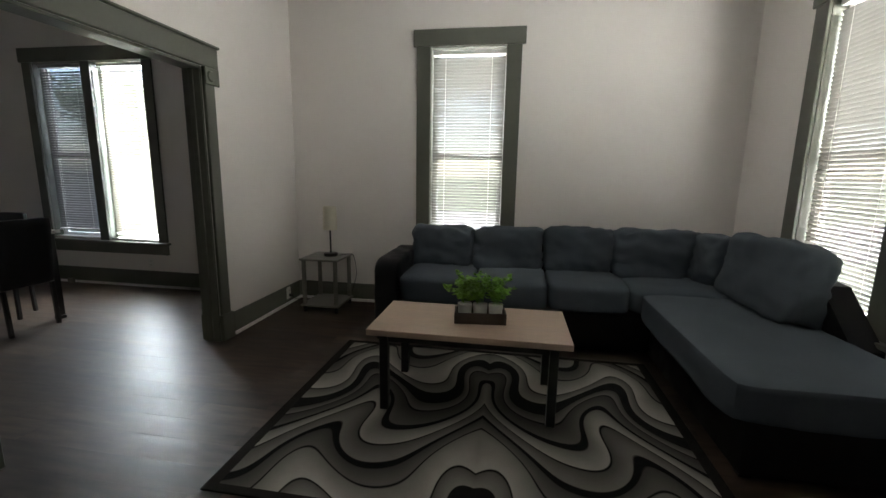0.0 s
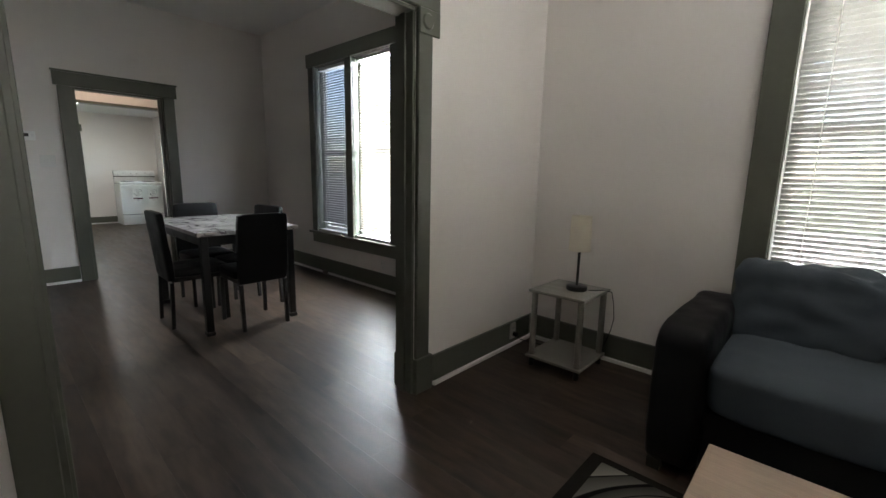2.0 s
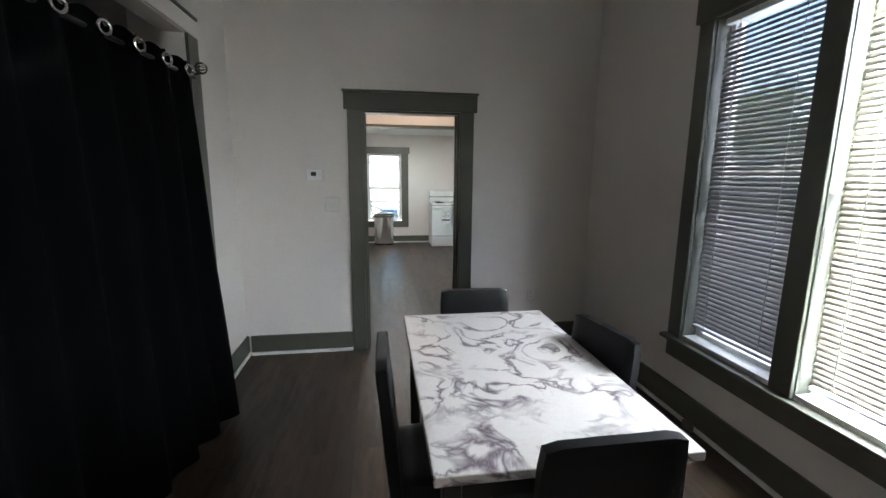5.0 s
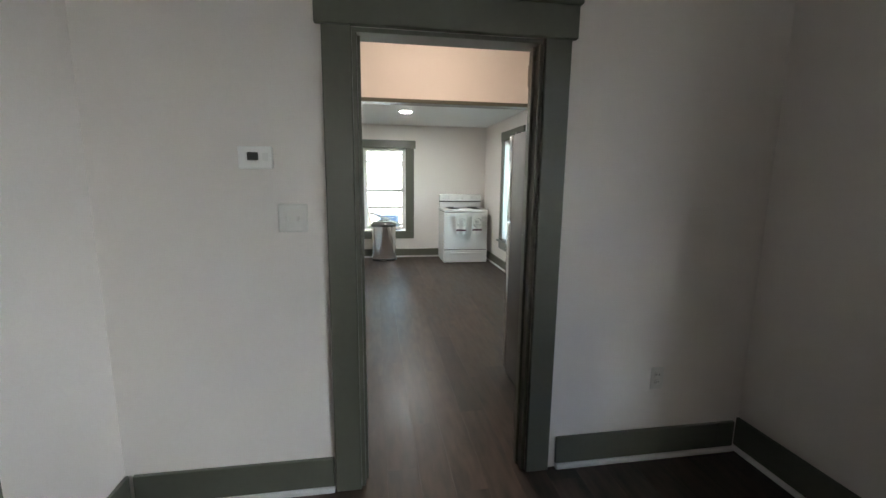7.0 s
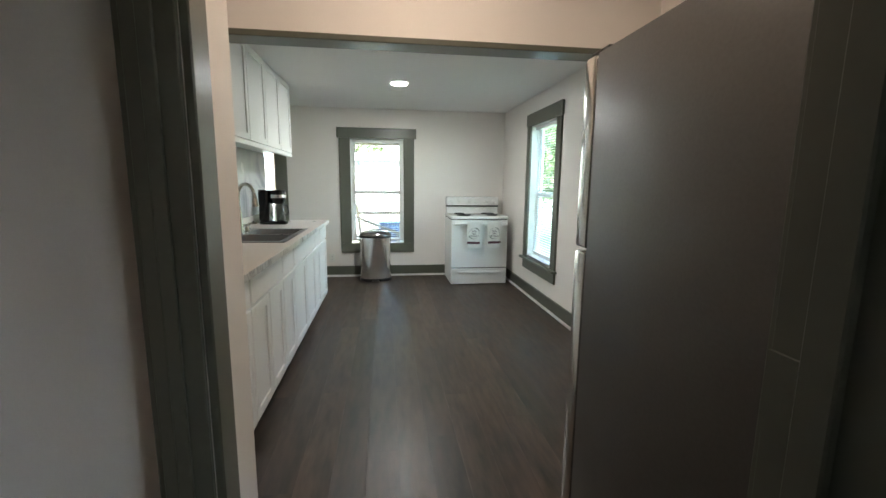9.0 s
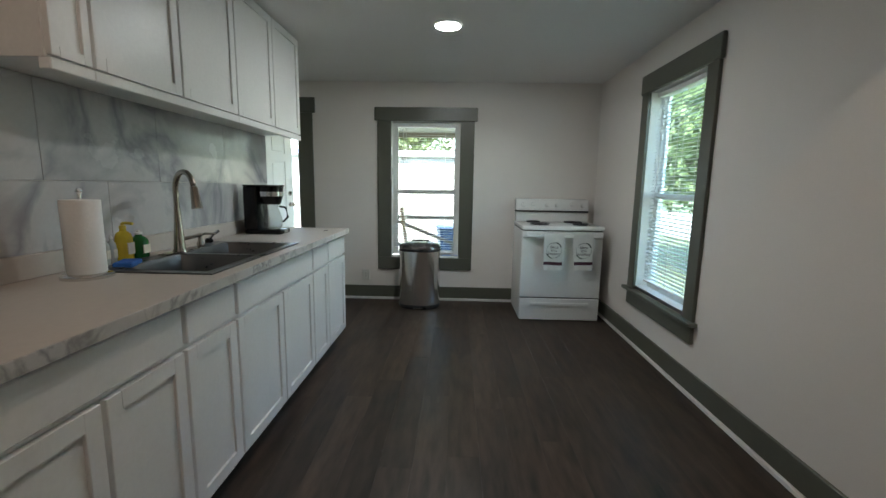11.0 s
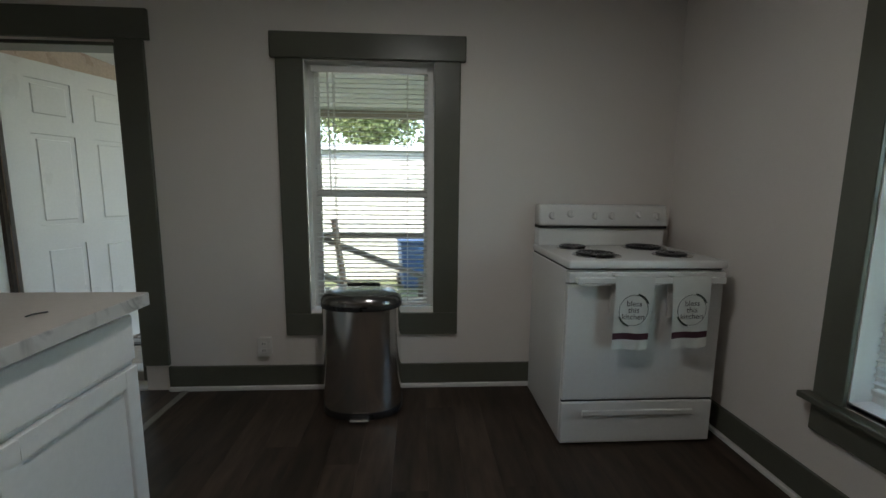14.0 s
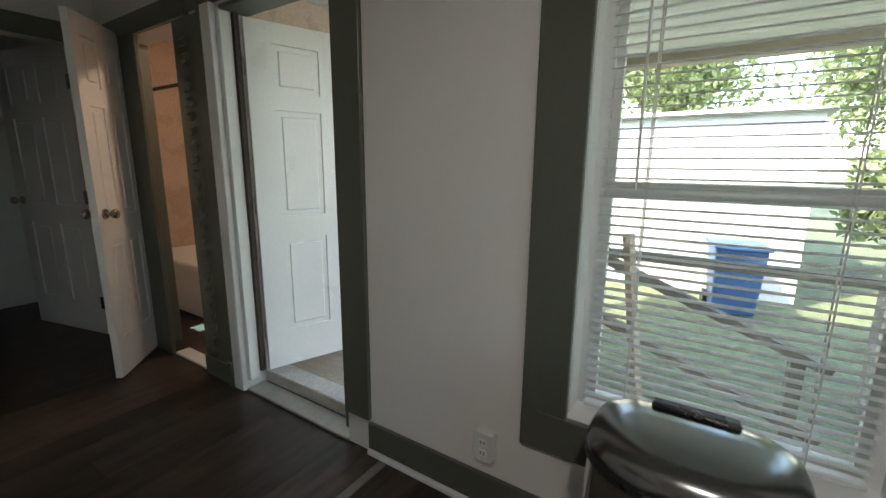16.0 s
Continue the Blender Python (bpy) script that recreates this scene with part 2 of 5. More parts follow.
DIM_SHEET = glass("dimming_sheet", (0.30, 0.31, 0.33), 0.6)
OUTLET = mat("ivory_plastic", (0.72, 0.71, 0.67), 0.35, vary=0.02)
DARK = mat("dark_slot", (0.02, 0.02, 0.02), 0.6)
CHROME = mat("chrome", (0.6, 0.6, 0.6), 0.12, 1.0, vary=0.03, rvary=0.04)
STEEL = mat("brushed_steel", (0.72, 0.71, 0.69), 0.18, 1.0, vary=0.03, scale=2, rvary=0.03, grain=90, stretch=(6, 6, 0.4))
NICKEL = mat("satin_nickel", (0.40, 0.37, 0.33), 0.25, 1.0, vary=0.05)
DOORW = mat("door_white_paint", (0.72, 0.70, 0.68), 0.4, vary=0.05, scale=3, bump=0.0004, grain=50)

NORTH = lambda u: pose(u, NY, 0)
KNORTH = lambda u: pose(u, KY, 0)
WEST = lambda u: pose(KX, u, 0, 0, 0, 90)
EAST = lambda u: pose(1.97, u, 0, 0, 0, -90)


def slat_mesh(w, width, tilt, material):
    """One bent slat, thin but with two sides."""
    bm = shape()
    c, s = math.cos(tilt), math.sin(tilt)
    rows = []
    for k, (a, b) in enumerate(((-0.5, 0.0), (-0.2, 0.10), (0.2, 0.10), (0.5, 0.0))):
        for th in (0.0, -0.0012):
            d, z = a * width, b * width * 0.9 + th
            rows.append([bm.verts.new((x, d * c - z * s, d * s + z * c)) for x in (-w / 2, w / 2)])
    order = [0, 2, 4, 6, 7, 5, 3, 1]
    for i in range(8):
        a, b = rows[order[i]], rows[order[(i + 1) % 8]]
        bm.faces.new((a[0], a[1], b[1], b[0]))
    me = bpy.data.meshes.new("slat")
    bmesh.ops.recalc_face_normals(bm, faces=bm.faces)
    bm.to_mesh(me)
    bm.free()
    me.materials.append(material)
    return me


def blind(label, m, u0, u1, z0, z1, depth, tilt, pitch=0.034, wand=True, material=None, width=0.036):
    """A venetian blind: head rail, slats, cords, bottom rail, wand."""
    b = thing("window_blind", label, "blind", m, group="venetian blinds")
    c, w = (u0 + u1) / 2, u1 - u0 - 0.02
    boxed("head_rail", VINYL, b, (c - w / 2, c + w / 2, depth - 0.02, depth + 0.02, z1 - 0.035, z1 - 0.002), bevel=0.003)
    boxed("bottom_rail", VINYL, b, (c - w / 2, c + w / 2, depth - 0.016, depth + 0.016, z0 + 0.004, z0 + 0.022), bevel=0.004)
    me = slat_mesh(w, width, tilt, material or SLAT_TONED)
    n = int((z1 - 0.05 - z0 - 0.03) / pitch)
    for i in range(n):
        s = new("slat", me)
        s.parent = b
        s.matrix_basis = pose(c + random.uniform(-0.001, 0.001), depth, z0 + 0.045 + i * pitch, random.uniform(-1.5, 1.5), random.uniform(-0.15, 0.15), 0)
    for f in (-0.36, 0.0, 0.36) if w > 0.65 else (-0.32, 0.32):
        bm = shape()
        for d in (-0.019, 0.019):
            box(bm, c + f * w - 0.002, c + f * w + 0.002, depth + d - 0.0006, depth + d + 0.0006, z0 + 0.02, z1 - 0.03)
        part("ladder_cord", bm, CORD, b)
    if wand:
        bm = shape()
        cyl(bm, (u0 + 0.10, depth - 0.03, z1 - 0.04), (u0 + 0.105, depth - 0.032, z1 - 0.70), 0.004, seg=8)
        part("tilt_wand", bm, VINYL, b, "thin clear plastic tilt wand")
    return b


def window(name, label, m, lights, z0, z1, cw, rail, sill=True, head=0.14, apron=0.11, over=0.03, plain=False, pane_mat=None):
    """A sash window in its cased opening; the wall's face is y = 0 and outside is +y."""
    w = thing(name, label, "window", m, kind="structure")
    a0, a1 = lights[0][0], lights[-1][1]
    p = 0.022
    boxed("side_casing", TRIM, w, (a0 - cw, a0, -p, 0.0, z0 - 0.02, z1), bevel=0.003)
    boxed("side_casing", TRIM, w, (a1, a1 + cw, -p, 0.0, z0 - 0.02, z1), bevel=0.003)
    boxed("head_casing", TRIM, w, (a0 - cw - over, a1 + cw + over, -p - 0.006, 0.0, z1 + 0.0005, z1 + head), bevel=0.004)
    if sill:
        boxed("window_sill", TRIM, w, (a0 - cw - 0.03, a1 + cw + 0.03, -p - 0.035, 0.0, z0 - 0.045, z0 - 0.0205), bevel=0.005, seg=2)
        boxed("sill_board", VINYL, w, (a0 + 0.001, a1 - 0.001, 0.0, 0.10, z0 - 0.018, z0 + 0.004), label="white painted inner sill")
        boxed("apron", TRIM, w, (a0 - cw, a1 + cw, -p, 0.0, z0 - 0.045 - apron, z0 - 0.0455), bevel=0.003)
    elif apron:
        boxed("bottom_casing", TRIM, w, (a0 - cw, a1 + cw, -p - 0.001, 0.0, z0 - 0.02 - apron, z0 - 0.0205), bevel=0.003)
    for i, (u0, u1) in enumerate(lights):
        if i:
            boxed("mullion", TRIM, w, (lights[i - 1][1], u0, -p, 0.139, z0 - 0.02, z1), bevel=0.003)
        f, fd = 0.035, (0.085, 0.135)
        fr = boxed("window_frame", VINYL, w, (u0, u0 + f, *fd, z0, z1), (u1 - f, u1, *fd, z0, z1), (u0 + f, u1 - f, *fd, z1 - f, z1), (u0 + f, u1 - f, *fd, z0, z0 + f))
        boxed("reveal", TRIM if not plain else VINYL, w, (u0, u0 + 0.004, 0.0, 0.085, z0, z1), (u1 - 0.004, u1, 0.0, 0.085, z0, z1), (u0 + 0.004, u1 - 0.004, 0.0, 0.085, z1 - 0.004, z1))
        boxed("meeting_rail", VINYL, w, (u0 + f, u1 - f, 0.09, 0.13, rail - 0.022, rail + 0.022), bevel=0.003)
        for zl, zh, d in ((z0 + f, rail - 0.022, 0.10), (rail + 0.022, z1 - f, 0.115)):
            g = 0.022
            boxed("sash", VINYL, w, (u0 + f, u0 + f + g, d - 0.012, d + 0.012, zl, zh), (u1 - f - g, u1 - f, d - 0.012, d + 0.012, zl, zh))
            pane = boxed("pane", pane_mat or PANE, w, (u0 + f, u1 - f, d - 0.002, d + 0.002, zl, zh))
            pane.visible_shadow = False
    return w


window("window_1", "tall sage-trimmed window in the living room", NORTH(-0.3125), [(-0.3325, 0.3325)], 0.50, 2.36, 0.125, 1.42)
blind("white closed venetian blind in the tall window", NORTH(-0.3125), -0.33, 0.33, 0.505, 2.335, 0.05, radians(-57), 0.0265, wand=False, material=SLAT_BACKLIT, width=0.0275)
window("window_2", "double sage-trimmed window in the dining room", NORTH(-4.225), [(-0.66, -0.055), (0.055, 0.66)], 0.515, 2.33, 0.105, 1.40)
blind("grey-looking venetian blind, slats half open", NORTH(-4.225), -0.645, -0.07, 0.58, 2.32, 0.05, radians(54), 0.0265, wand=False, material=SLAT_SHADED, width=0.0275)
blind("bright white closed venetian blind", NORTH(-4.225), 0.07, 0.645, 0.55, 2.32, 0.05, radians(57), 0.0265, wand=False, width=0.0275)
# Added sheet, not a known part: darkens the left dining pane.
scr = boxed("dimming_sheet", DIM_SHEET, None, (-4.88, -4.285, NY + 0.142, NY + 0.146, 0.5, 2.33))
tagged(scr, "dark see-through sheet added outside to dim a window", "insect screen")
window("window_3", "double sage-trimmed window behind the chaise", EAST(4.01), [(-0.75, -0.07), (0.07, 0.75)], 0.50, 2.33, 0.12, 1.40)
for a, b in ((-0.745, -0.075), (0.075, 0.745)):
    blind("cream venetian blind with sun behind it", EAST(4.01), a, b, 0.505, 2.325, 0.05, radians(-58), 0.0265, wand=False, material=SLAT_BACKLIT, width=0.0275)
window("window_4", "sage-trimmed kitchen window over the bin", WEST(3.857), [(-0.36, 0.36)], 0.49, 1.90, 0.145, 1.175, sill=False, head=0.135, apron=0.132, over=0.028, plain=True, pane_mat=PANE_REAR)
blind("white venetian blind with open slats", WEST(3.855), -0.335, 0.335, 0.50, 1.88, 0.055, radians(5), 0.0265, material=SLAT_OPEN, width=0.024)
window("window_5", "sage-trimmed kitchen window beside the stove", KNORTH(-10.32), [(-0.375, 0.375)], 0.475, 1.96, 0.112, 1.19, head=0.14, apron=0.115, over=0.015, plain=True, pane_mat=PANE_TINT)
blind("white venetian blind with open slats", KNORTH(-10.32), -0.355, 0.355, 0.52, 1.95, 0.055, radians(10), 0.0265, material=SLAT_OPEN, width=0.025)


def cased_opening(name, label, m, u0, u1, z1, cw=0.12, head=0.13, plinth=False, depth=0.125, both=True, rosette=False, legs=(True, True), over=0.012):
    """Casing on the wall's face y = 0 (and on its far face), with the jamb boards between."""
    d = thing(name, label, "doorway", m, kind="structure")
    for face in (0, 1) if both else (0,):
        y0, y1 = (-0.024, 0.0) if face == 0 else (depth, depth + 0.024)
        zb = 0.20 if plinth else 0.0
        for leg, p, q, lo, hi in ((legs[0], u0 - cw, u0, over - 0.012, 0), (legs[1], u1, u1 + cw, 0, over - 0.012)):
            if not leg:
                continue
            if plinth:
                boxed("plinth_block", TRIM, d, (p - 0.006 - 0.6 * lo, q + 0.006 + 0.6 * hi, y0 - (0.006 if face == 0 else -0.0), y1 + (0.006 if face else 0), 0, zb), bevel=0.004)
            boxed("side_casing", TRIM, d, (p, q, y0, y1, zb + 0.0005, z1), bevel=0.004)
            if rosette and face == 0:
                boxed("rosette_block", TRIM, d, (p - 0.005 - lo, q + 0.005 + hi, y0 - 0.012, y0 - 0.0005, z1 - 0.115, z1 - 0.0005), bevel=0.004)
                bm = shape()
                cyl(bm, ((p + q) / 2, y0 - 0.02, z1 - 0.058), ((p + q) / 2, y0 - 0.0125, z1 - 0.058), 0.03, 0.038, 20)
                part("rosette", bm, TRIM, d)
        boxed("head_casing", TRIM, d, (u0 - cw - over, u1 + cw + over, y0 - (0.004 if face == 0 else 0), y1 + (0.004 if face else 0), z1 + 0.0005, z1 + head), bevel=0.004)
        boxed("head_cap", TRIM, d, (u0 - cw - over - 0.01, u1 + cw + over + 0.01, y0 - (0.018 if face == 0 else 0), y1 + (0.018 if face else 0), z1 + head + 0.0005, z1 + head + 0.018), bevel=0.004)
    boxed("jamb", TRIM, d, (u0 - 0.001, u0 + 0.018, 0.0, depth, 0, z1 - 0.018), bevel=0.002)
    boxed("jamb", TRIM, d, (u1 - 0.018, u1 + 0.001, 0.0, depth, 0, z1 - 0.018), bevel=0.002)
    boxed("head_jamb", TRIM, d, (u0, u1, 0.0, depth, z1 - 0.0175, z1 + 0.0003), bevel=0.002)
    for q in (u0 + 0.018, u1 - 0.030):
        boxed("door_stop", TRIM, d, (q, q + 0.012, 0.045, 0.08, 0, z1 - 0.018), bevel=0.002)
    return d


cased_opening("doorway_1", "wide sage-painted cased opening with rosette blocks", pose(PX1, 3.65, 0, 0, 0, 90), -0.705, 0.705, 1.95, 0.095, 0.135, plinth=True, rosette=True, over=0.046)
dd = cased_opening("doorway_2", "sage-painted cased doorway to the kitchen", pose(DX1, 4.00, 0, 0, 0, 90), -0.402, 0.377, 1.97, 0.113, 0.13, depth=0.12, over=0.025)
cased_opening("doorway_3", "glossy sage-painted doorway in the passage", pose(-6.70, 3.50, 0, 0, 0, 180), -0.32, 0.32, 1.97, 0.105, 0.12, depth=0.12)
for z in (0.25, 1.1, 1.85):
    boxed("hinge_plate", TRIM, dd, (0.355, 0.3592, 0.086, 0.118, z - 0.045, z + 0.045))
# trim round the curtained closet
cl = thing("closet_trim", "sage corner board and white header of the closet", "trim", kind="structure")
boxed("corner_board", TRIM, cl, (-3.619, -3.598, 2.56, 2.648, 0, CEILING - 0.002), bevel=0.003)
boxed("corner_board", TRIM, cl, (-3.762, -3.6195, 2.6305, 2.649, 0, CEILING - 0.002), bevel=0.003)
boxed("jamb", VINYL, cl, (-3.776, -3.7625, 2.51, 2.653, 0, 2.27), bevel=0.002, label="white painted closet jamb")
boxed("header_board", WALL, cl, (-5.60, -3.7625, 2.6305, 2.652, 2.272, 2.37), bevel=0.003, label="cream header board")
boxed("header_edge", TRIM, cl, (-5.60, -3.7625, 2.6305, 2.658, 2.3705, 2.39), bevel=0.003)
boxed("side_casing", TRIM, cl, (-5.60, -5.4602, 2.6305, 2.650, 0, 2.2715), bevel=0.003)
# beam under the kitchen header
tagged(boxed("trim_header", TRIM, None, (-8.60, -8.44, 2.705, KY - 0.002, 2.085, 2.1195), bevel=0.004), "sage-painted beam edge under the kitchen header", "trim", kind="structure")


def baseboard(m, length, h=0.165):
    b = thing("baseboard", "sage baseboard with a white strip at the floor", "baseboard", m, kind="structure")
    boxed("board", TRIM, b, (0, length, -0.018, -0.0002, 0.026, h), bevel=0.003)
    boxed("shoe_strip", WHITE, b, (0, length, -0.03, -0.0002, 0.0, 0.0255), bevel=0.004, label="white painted shoe moulding")


baseboard(pose(PX1 + 0.0, NY, 0), 1.97 - PX1 - 0.002, 0.18)
baseboard(pose(DX1 + 0.002, NY, 0), PX0 - DX1 - 0.004, 0.18)
baseboard(pose(PX1, 4.494, 0, 0, 0, 90), NY - 4.494 - 0.035, 0.18)
baseboard(pose(DX1, 2.665, 0, 0, 0, 90), 3.480 - 2.665)
baseboard(pose(DX1, 4.53, 0, 0, 0, 90), NY - 4.53 - 0.035)
baseboard(pose(-5.60, 2.63, 0, 0, 0, 180), 0.545)
tagged(boxed("baseboard", WHITE, None, (-3.6195, -3.605, 0.3, 2.556, 0, 0.02), bevel=0.003), "thin white strip at the foot of the closet wall", "baseboard", kind="structure")
baseboard(pose(KX, 2.66, 0, 0, 0, 90), KY - 2.66 - 0.035, 0.15)
baseboard(pose(KX + 0.002, KY, 0), DX0 - KX - 0.004, 0.15)


def panel_door(name, label, m, w, h, material, bolt=False, kind=""):
    """A six-panel door leaf, hinged at local x = 0, 35 mm thick."""
    d = thing(name, label, "door", m, kind=kind)
    t = 0.0175
    st, mid = w * 0.15, w * 0.13
    pw = (w - 2 * st - mid) / 2
    rails = [(0, 0.115 * h), (0.40 * h, 0.47 * h), (0.77 * h, 0.82 * h), (0.945 * h, h)]
    bm = shape()
    for a, b in ((0, st), (st + pw, st + pw + mid), (w - st, w)):
        box(bm, a, b, -t, t, 0, h)
    for a, b in rails:
        box(bm, st, st + pw, -t, t, a, b)
        box(bm, st + pw + mid, w - st, -t, t, a, b)
    part("door_leaf", bm, material, d)
    for (_, lo), (hi, _) in zip(rails, rails[1:]):
        for a in (st, st + pw + mid):
            bm = shape()
            box(bm, a + 0.001, a + pw - 0.001, -t + 0.008, t - 0.008, lo + 0.001, hi - 0.001)
            box(bm, a + 0.028, a + pw - 0.028, -t + 0.002, t - 0.002, lo + 0.028, hi - 0.028, bevel=0.005)
            part("panel", bm, material, d)
    for s in (-1, 1):
        bm = shape()
        cyl(bm, (w - 0.06, s * t, 0.48 * h), (w - 0.06, s * (t + 0.008), 0.48 * h), 0.030, 0.028)
        cyl(bm, (w - 0.06, s * (t + 0.006), 0.48 * h), (w - 0.06, s * (t + 0.04), 0.48 * h), 0.011)
        ball(bm, (w - 0.06, s * (t + 0.052), 0.48 * h), 0.028, 1, 0.75, 1)
        part("door_knob", bm, NICKEL, d, "round satin nickel knob", smooth=True)
    if bolt:
        for s in (-1, 1):
            bm = shape()
            cyl(bm, (w - 0.06, s * t, 0.555 * h), (w - 0.06, s * (t + 0.014), 0.555 * h), 0.030, 0.026, 20)
            box(bm, w - 0.066, w - 0.054, s * (t + 0.014), s * (t + 0.028), 0.555 * h - 0.016, 0.555 * h + 0.016)
            part("deadbolt", bm, NICKEL, d, "satin nickel deadbolt", smooth=True)
    for z in (0.12 * h, 0.5 * h, 0.88 * h):
        boxed("hinge", NICKEL, d, (-0.004, 0.03, t, t + 0.003, z - 0.045, z + 0.045))
    return d


# back door, standing open to the porch
bd = thing("doorway_4", "sage-trimmed back door frame with worn white jamb", "doorway", WEST(2.155), kind="structure")
boxed("side_casing", TRIM, bd, (0.37, 0.515, -0.022, 0.0, 0.16, 1.97), bevel=0.003)
boxed("side_casing", TRIM, bd, (-0.5345, -0.50, -0.030, 0.0, 0.0, 1.97), bevel=0.003)
boxed("head_casing", TRIM, bd, (-0.64, 0.545, -0.026, 0.0, 1.9705, 2.125), bevel=0.003)
boxed("plinth_block", TRIM, bd, (-0.545, -0.50, -0.042, -0.0305, 0.0, 0.15), bevel=0.004)
boxed("jamb", WHITE, bd, (-0.42, -0.385, 0.0, 0.06, 0.06, 1.94), bevel=0.003)
boxed("jamb", TRIM, bd, (0.35, 0.37, 0.0, 0.14, 0.06, 1.94), bevel=0.003)
boxed("head_jamb", TRIM, bd, (-0.385, 0.35, 0.0, 0.14, 1.94, 1.96), bevel=0.003)
boxed("bead", WHITE, bd, (-0.4995, -0.415, -0.030, 0.0, 0.0, 1.97), bevel=0.004, label="white painted bead with chipped edge")
boxed("sill_step", mat("worn_white_sill", (0.55, 0.53, 0.49), 0.55, vary=0.25, scale=6, bump=0.0008), bd, (-0.42, 0.37, 0.115, 0.24, 0.0, 0.07), bevel=0.006)
boxed("floor_sill", mat("grey_metal_sill", (0.42, 0.40, 0.36), 0.5, 0.2, vary=0.25, scale=8, stretch=(6, 1, 1)), bd, (-0.41, 0.37, -0.012, 0.10, 0.0, 0.016), bevel=0.004)
boxed("weatherstrip", mat("dark_weathered_wood", (0.06, 0.045, 0.035), 0.7, vary=0.5, scale=12, bump=0.001), bd, (-0.42, -0.365, 0.0605, 0.085, 0.10, 1.94))
panel_door("back_door", "white six-panel back door standing open outward", pose(-11.945, 1.80, 0.105, 0, 0, 90 + 71), 0.84, 1.82, WHITE, bolt=True)
# the back hall with its two open doors
hb = thing("doorway_5", "sage-painted bathroom door frame", "doorway", WEST(1.07), kind="structure")
boxed("side_casing", TRIM, hb, (-0.37, -0.14, -0.024, 0.0, 0.0, 1.95), bevel=0.003)
boxed("side_casing", TRIM, hb, (0.29, 0.5495, -0.018, 0.0, 0.0, 1.95), bevel=0.003)
boxed("head_casing", TRIM, hb, (-0.60, 0.44, -0.027, 0.0, 1.9505, 2.06), bevel=0.003)
boxed("jamb", TRIM, hb, (-0.37, -0.356, 0.0, 0.14, 0.0, 1.95), (0.276, 0.29, 0.0, 0.14, 0.0, 1.95))
boxed("plinth_block", TRIM, hb, (0.29, 0.5495, -0.030, -0.0185, 0.0, 0.12), bevel=0.003)
boxed("threshold", WHITE, hb, (-0.13, 0.27, -0.01, 0.08, 0.0, 0.018), bevel=0.004)
for i in range(24):
    bm = shape()
    box(bm, 0.39, 0.445, -0.046, -0.0185, 0.16 + i * 0.072, 0.20 + i * 0.072, bevel=0.007)
    for v in bm.verts:
        if v.co.y < -0.03:
            v.co.z -= 0.012
    part("notch_tab", bm, TRIM, hb)
bh = thing("doorway_6", "dark sage door frame at the end of the hall", "doorway", pose(-11.325, 0.37, 0, 0, 0, 0), kind="structure")
boxed("side_casing", TRIM, bh, (-0.50, -0.425, 0.0, 0.022, 0.0, 1.95), bevel=0.003)
boxed("side_casing", TRIM, bh, (0.425, 0.52, 0.0, 0.022, 0.0, 1.95), bevel=0.003)
boxed("head_casing", TRIM, bh, (-0.52, 0.68, 0.0, 0.026, 1.9505, 2.06), bevel=0.003)
panel_door("hall_door", "white six-panel bathroom door standing ajar", pose(-11.835, 0.69, 0.012, 0, 0, 45), 0.48, 1.97, DOORW)
panel_door("hall_door", "white six-panel bedroom door opened into the dark room", pose(-11.735, 0.22, 0.012, 0, 0, -77), 0.80, 1.97, DOORW)
# the bathroom behind
TUBTILE = mat("beige_shower_panel", (0.52, 0.40, 0.31), 0.3, vary=0.18, scale=4)
tagged(boxed("wall_bathroom", TUBTILE, None, (-13.15, -13.05, -0.6, 1.75, 0, CEILING), (-13.05, KX - 0.141, 1.62, 1.74, 0, CEILING), (-13.05, KX - 0.141, -0.6, -0.48, 0, CEILING)), "beige marbled shower surround walls", "wall", kind="structure")
tagged(boxed("ceiling_bathroom", CEIL, None, (-13.15, KX - 0.141, -0.6, 1.74, 2.3, 2.4)), "white bathroom ceiling", "ceiling", kind="structure")
tub = thing("bathtub", "white bathtub with a rounded rim", "bathtub", pose(-12.65, 0.55, 0))
bm = shape()
box(bm, -0.38, 0.38, -1.0, 1.0, 0.0, 0.42, bevel=0.03, seg=3)
part("tub_body", bm, WHITE, tub)
boxed("rim", WHITE, tub, (-0.39, 0.39, -1.01, 1.01, 0.4205, 0.45), bevel=0.012, seg=2)
rod = thing("shower_rod", "black metal shower curtain rod", "curtain rod", pose(-12.28, 0.55, 1.79))
bm = shape()
cyl(bm, (0, -1.028, 0), (0, 1.068, 0), 0.013)
part("rod_bar", bm, BLACKM, rod)
# Unseen wall, added to stop daylight leaking into the dark room.
tagged(boxed("wall_light_stop", WALL, None, (-9.9, -9.8, -1.199, 0.31, 0, 2.289)), "unseen plain wall added to keep daylight out of the bedroom", "wall", kind="structure")
bl = thing("ceiling_light", "round warm bathroom ceiling light", "ceiling light", pose(-12.5, 1.2, 2.3))
bm = shape()
lathe(bm, ((0.08, -0.001), (0.08, -0.02), (0.05, -0.03)), seg=24)
part("diffuser", bm, glow("bathroom_panel", (1.0, 0.80, 0.62), 11.0), bl, smooth=True)

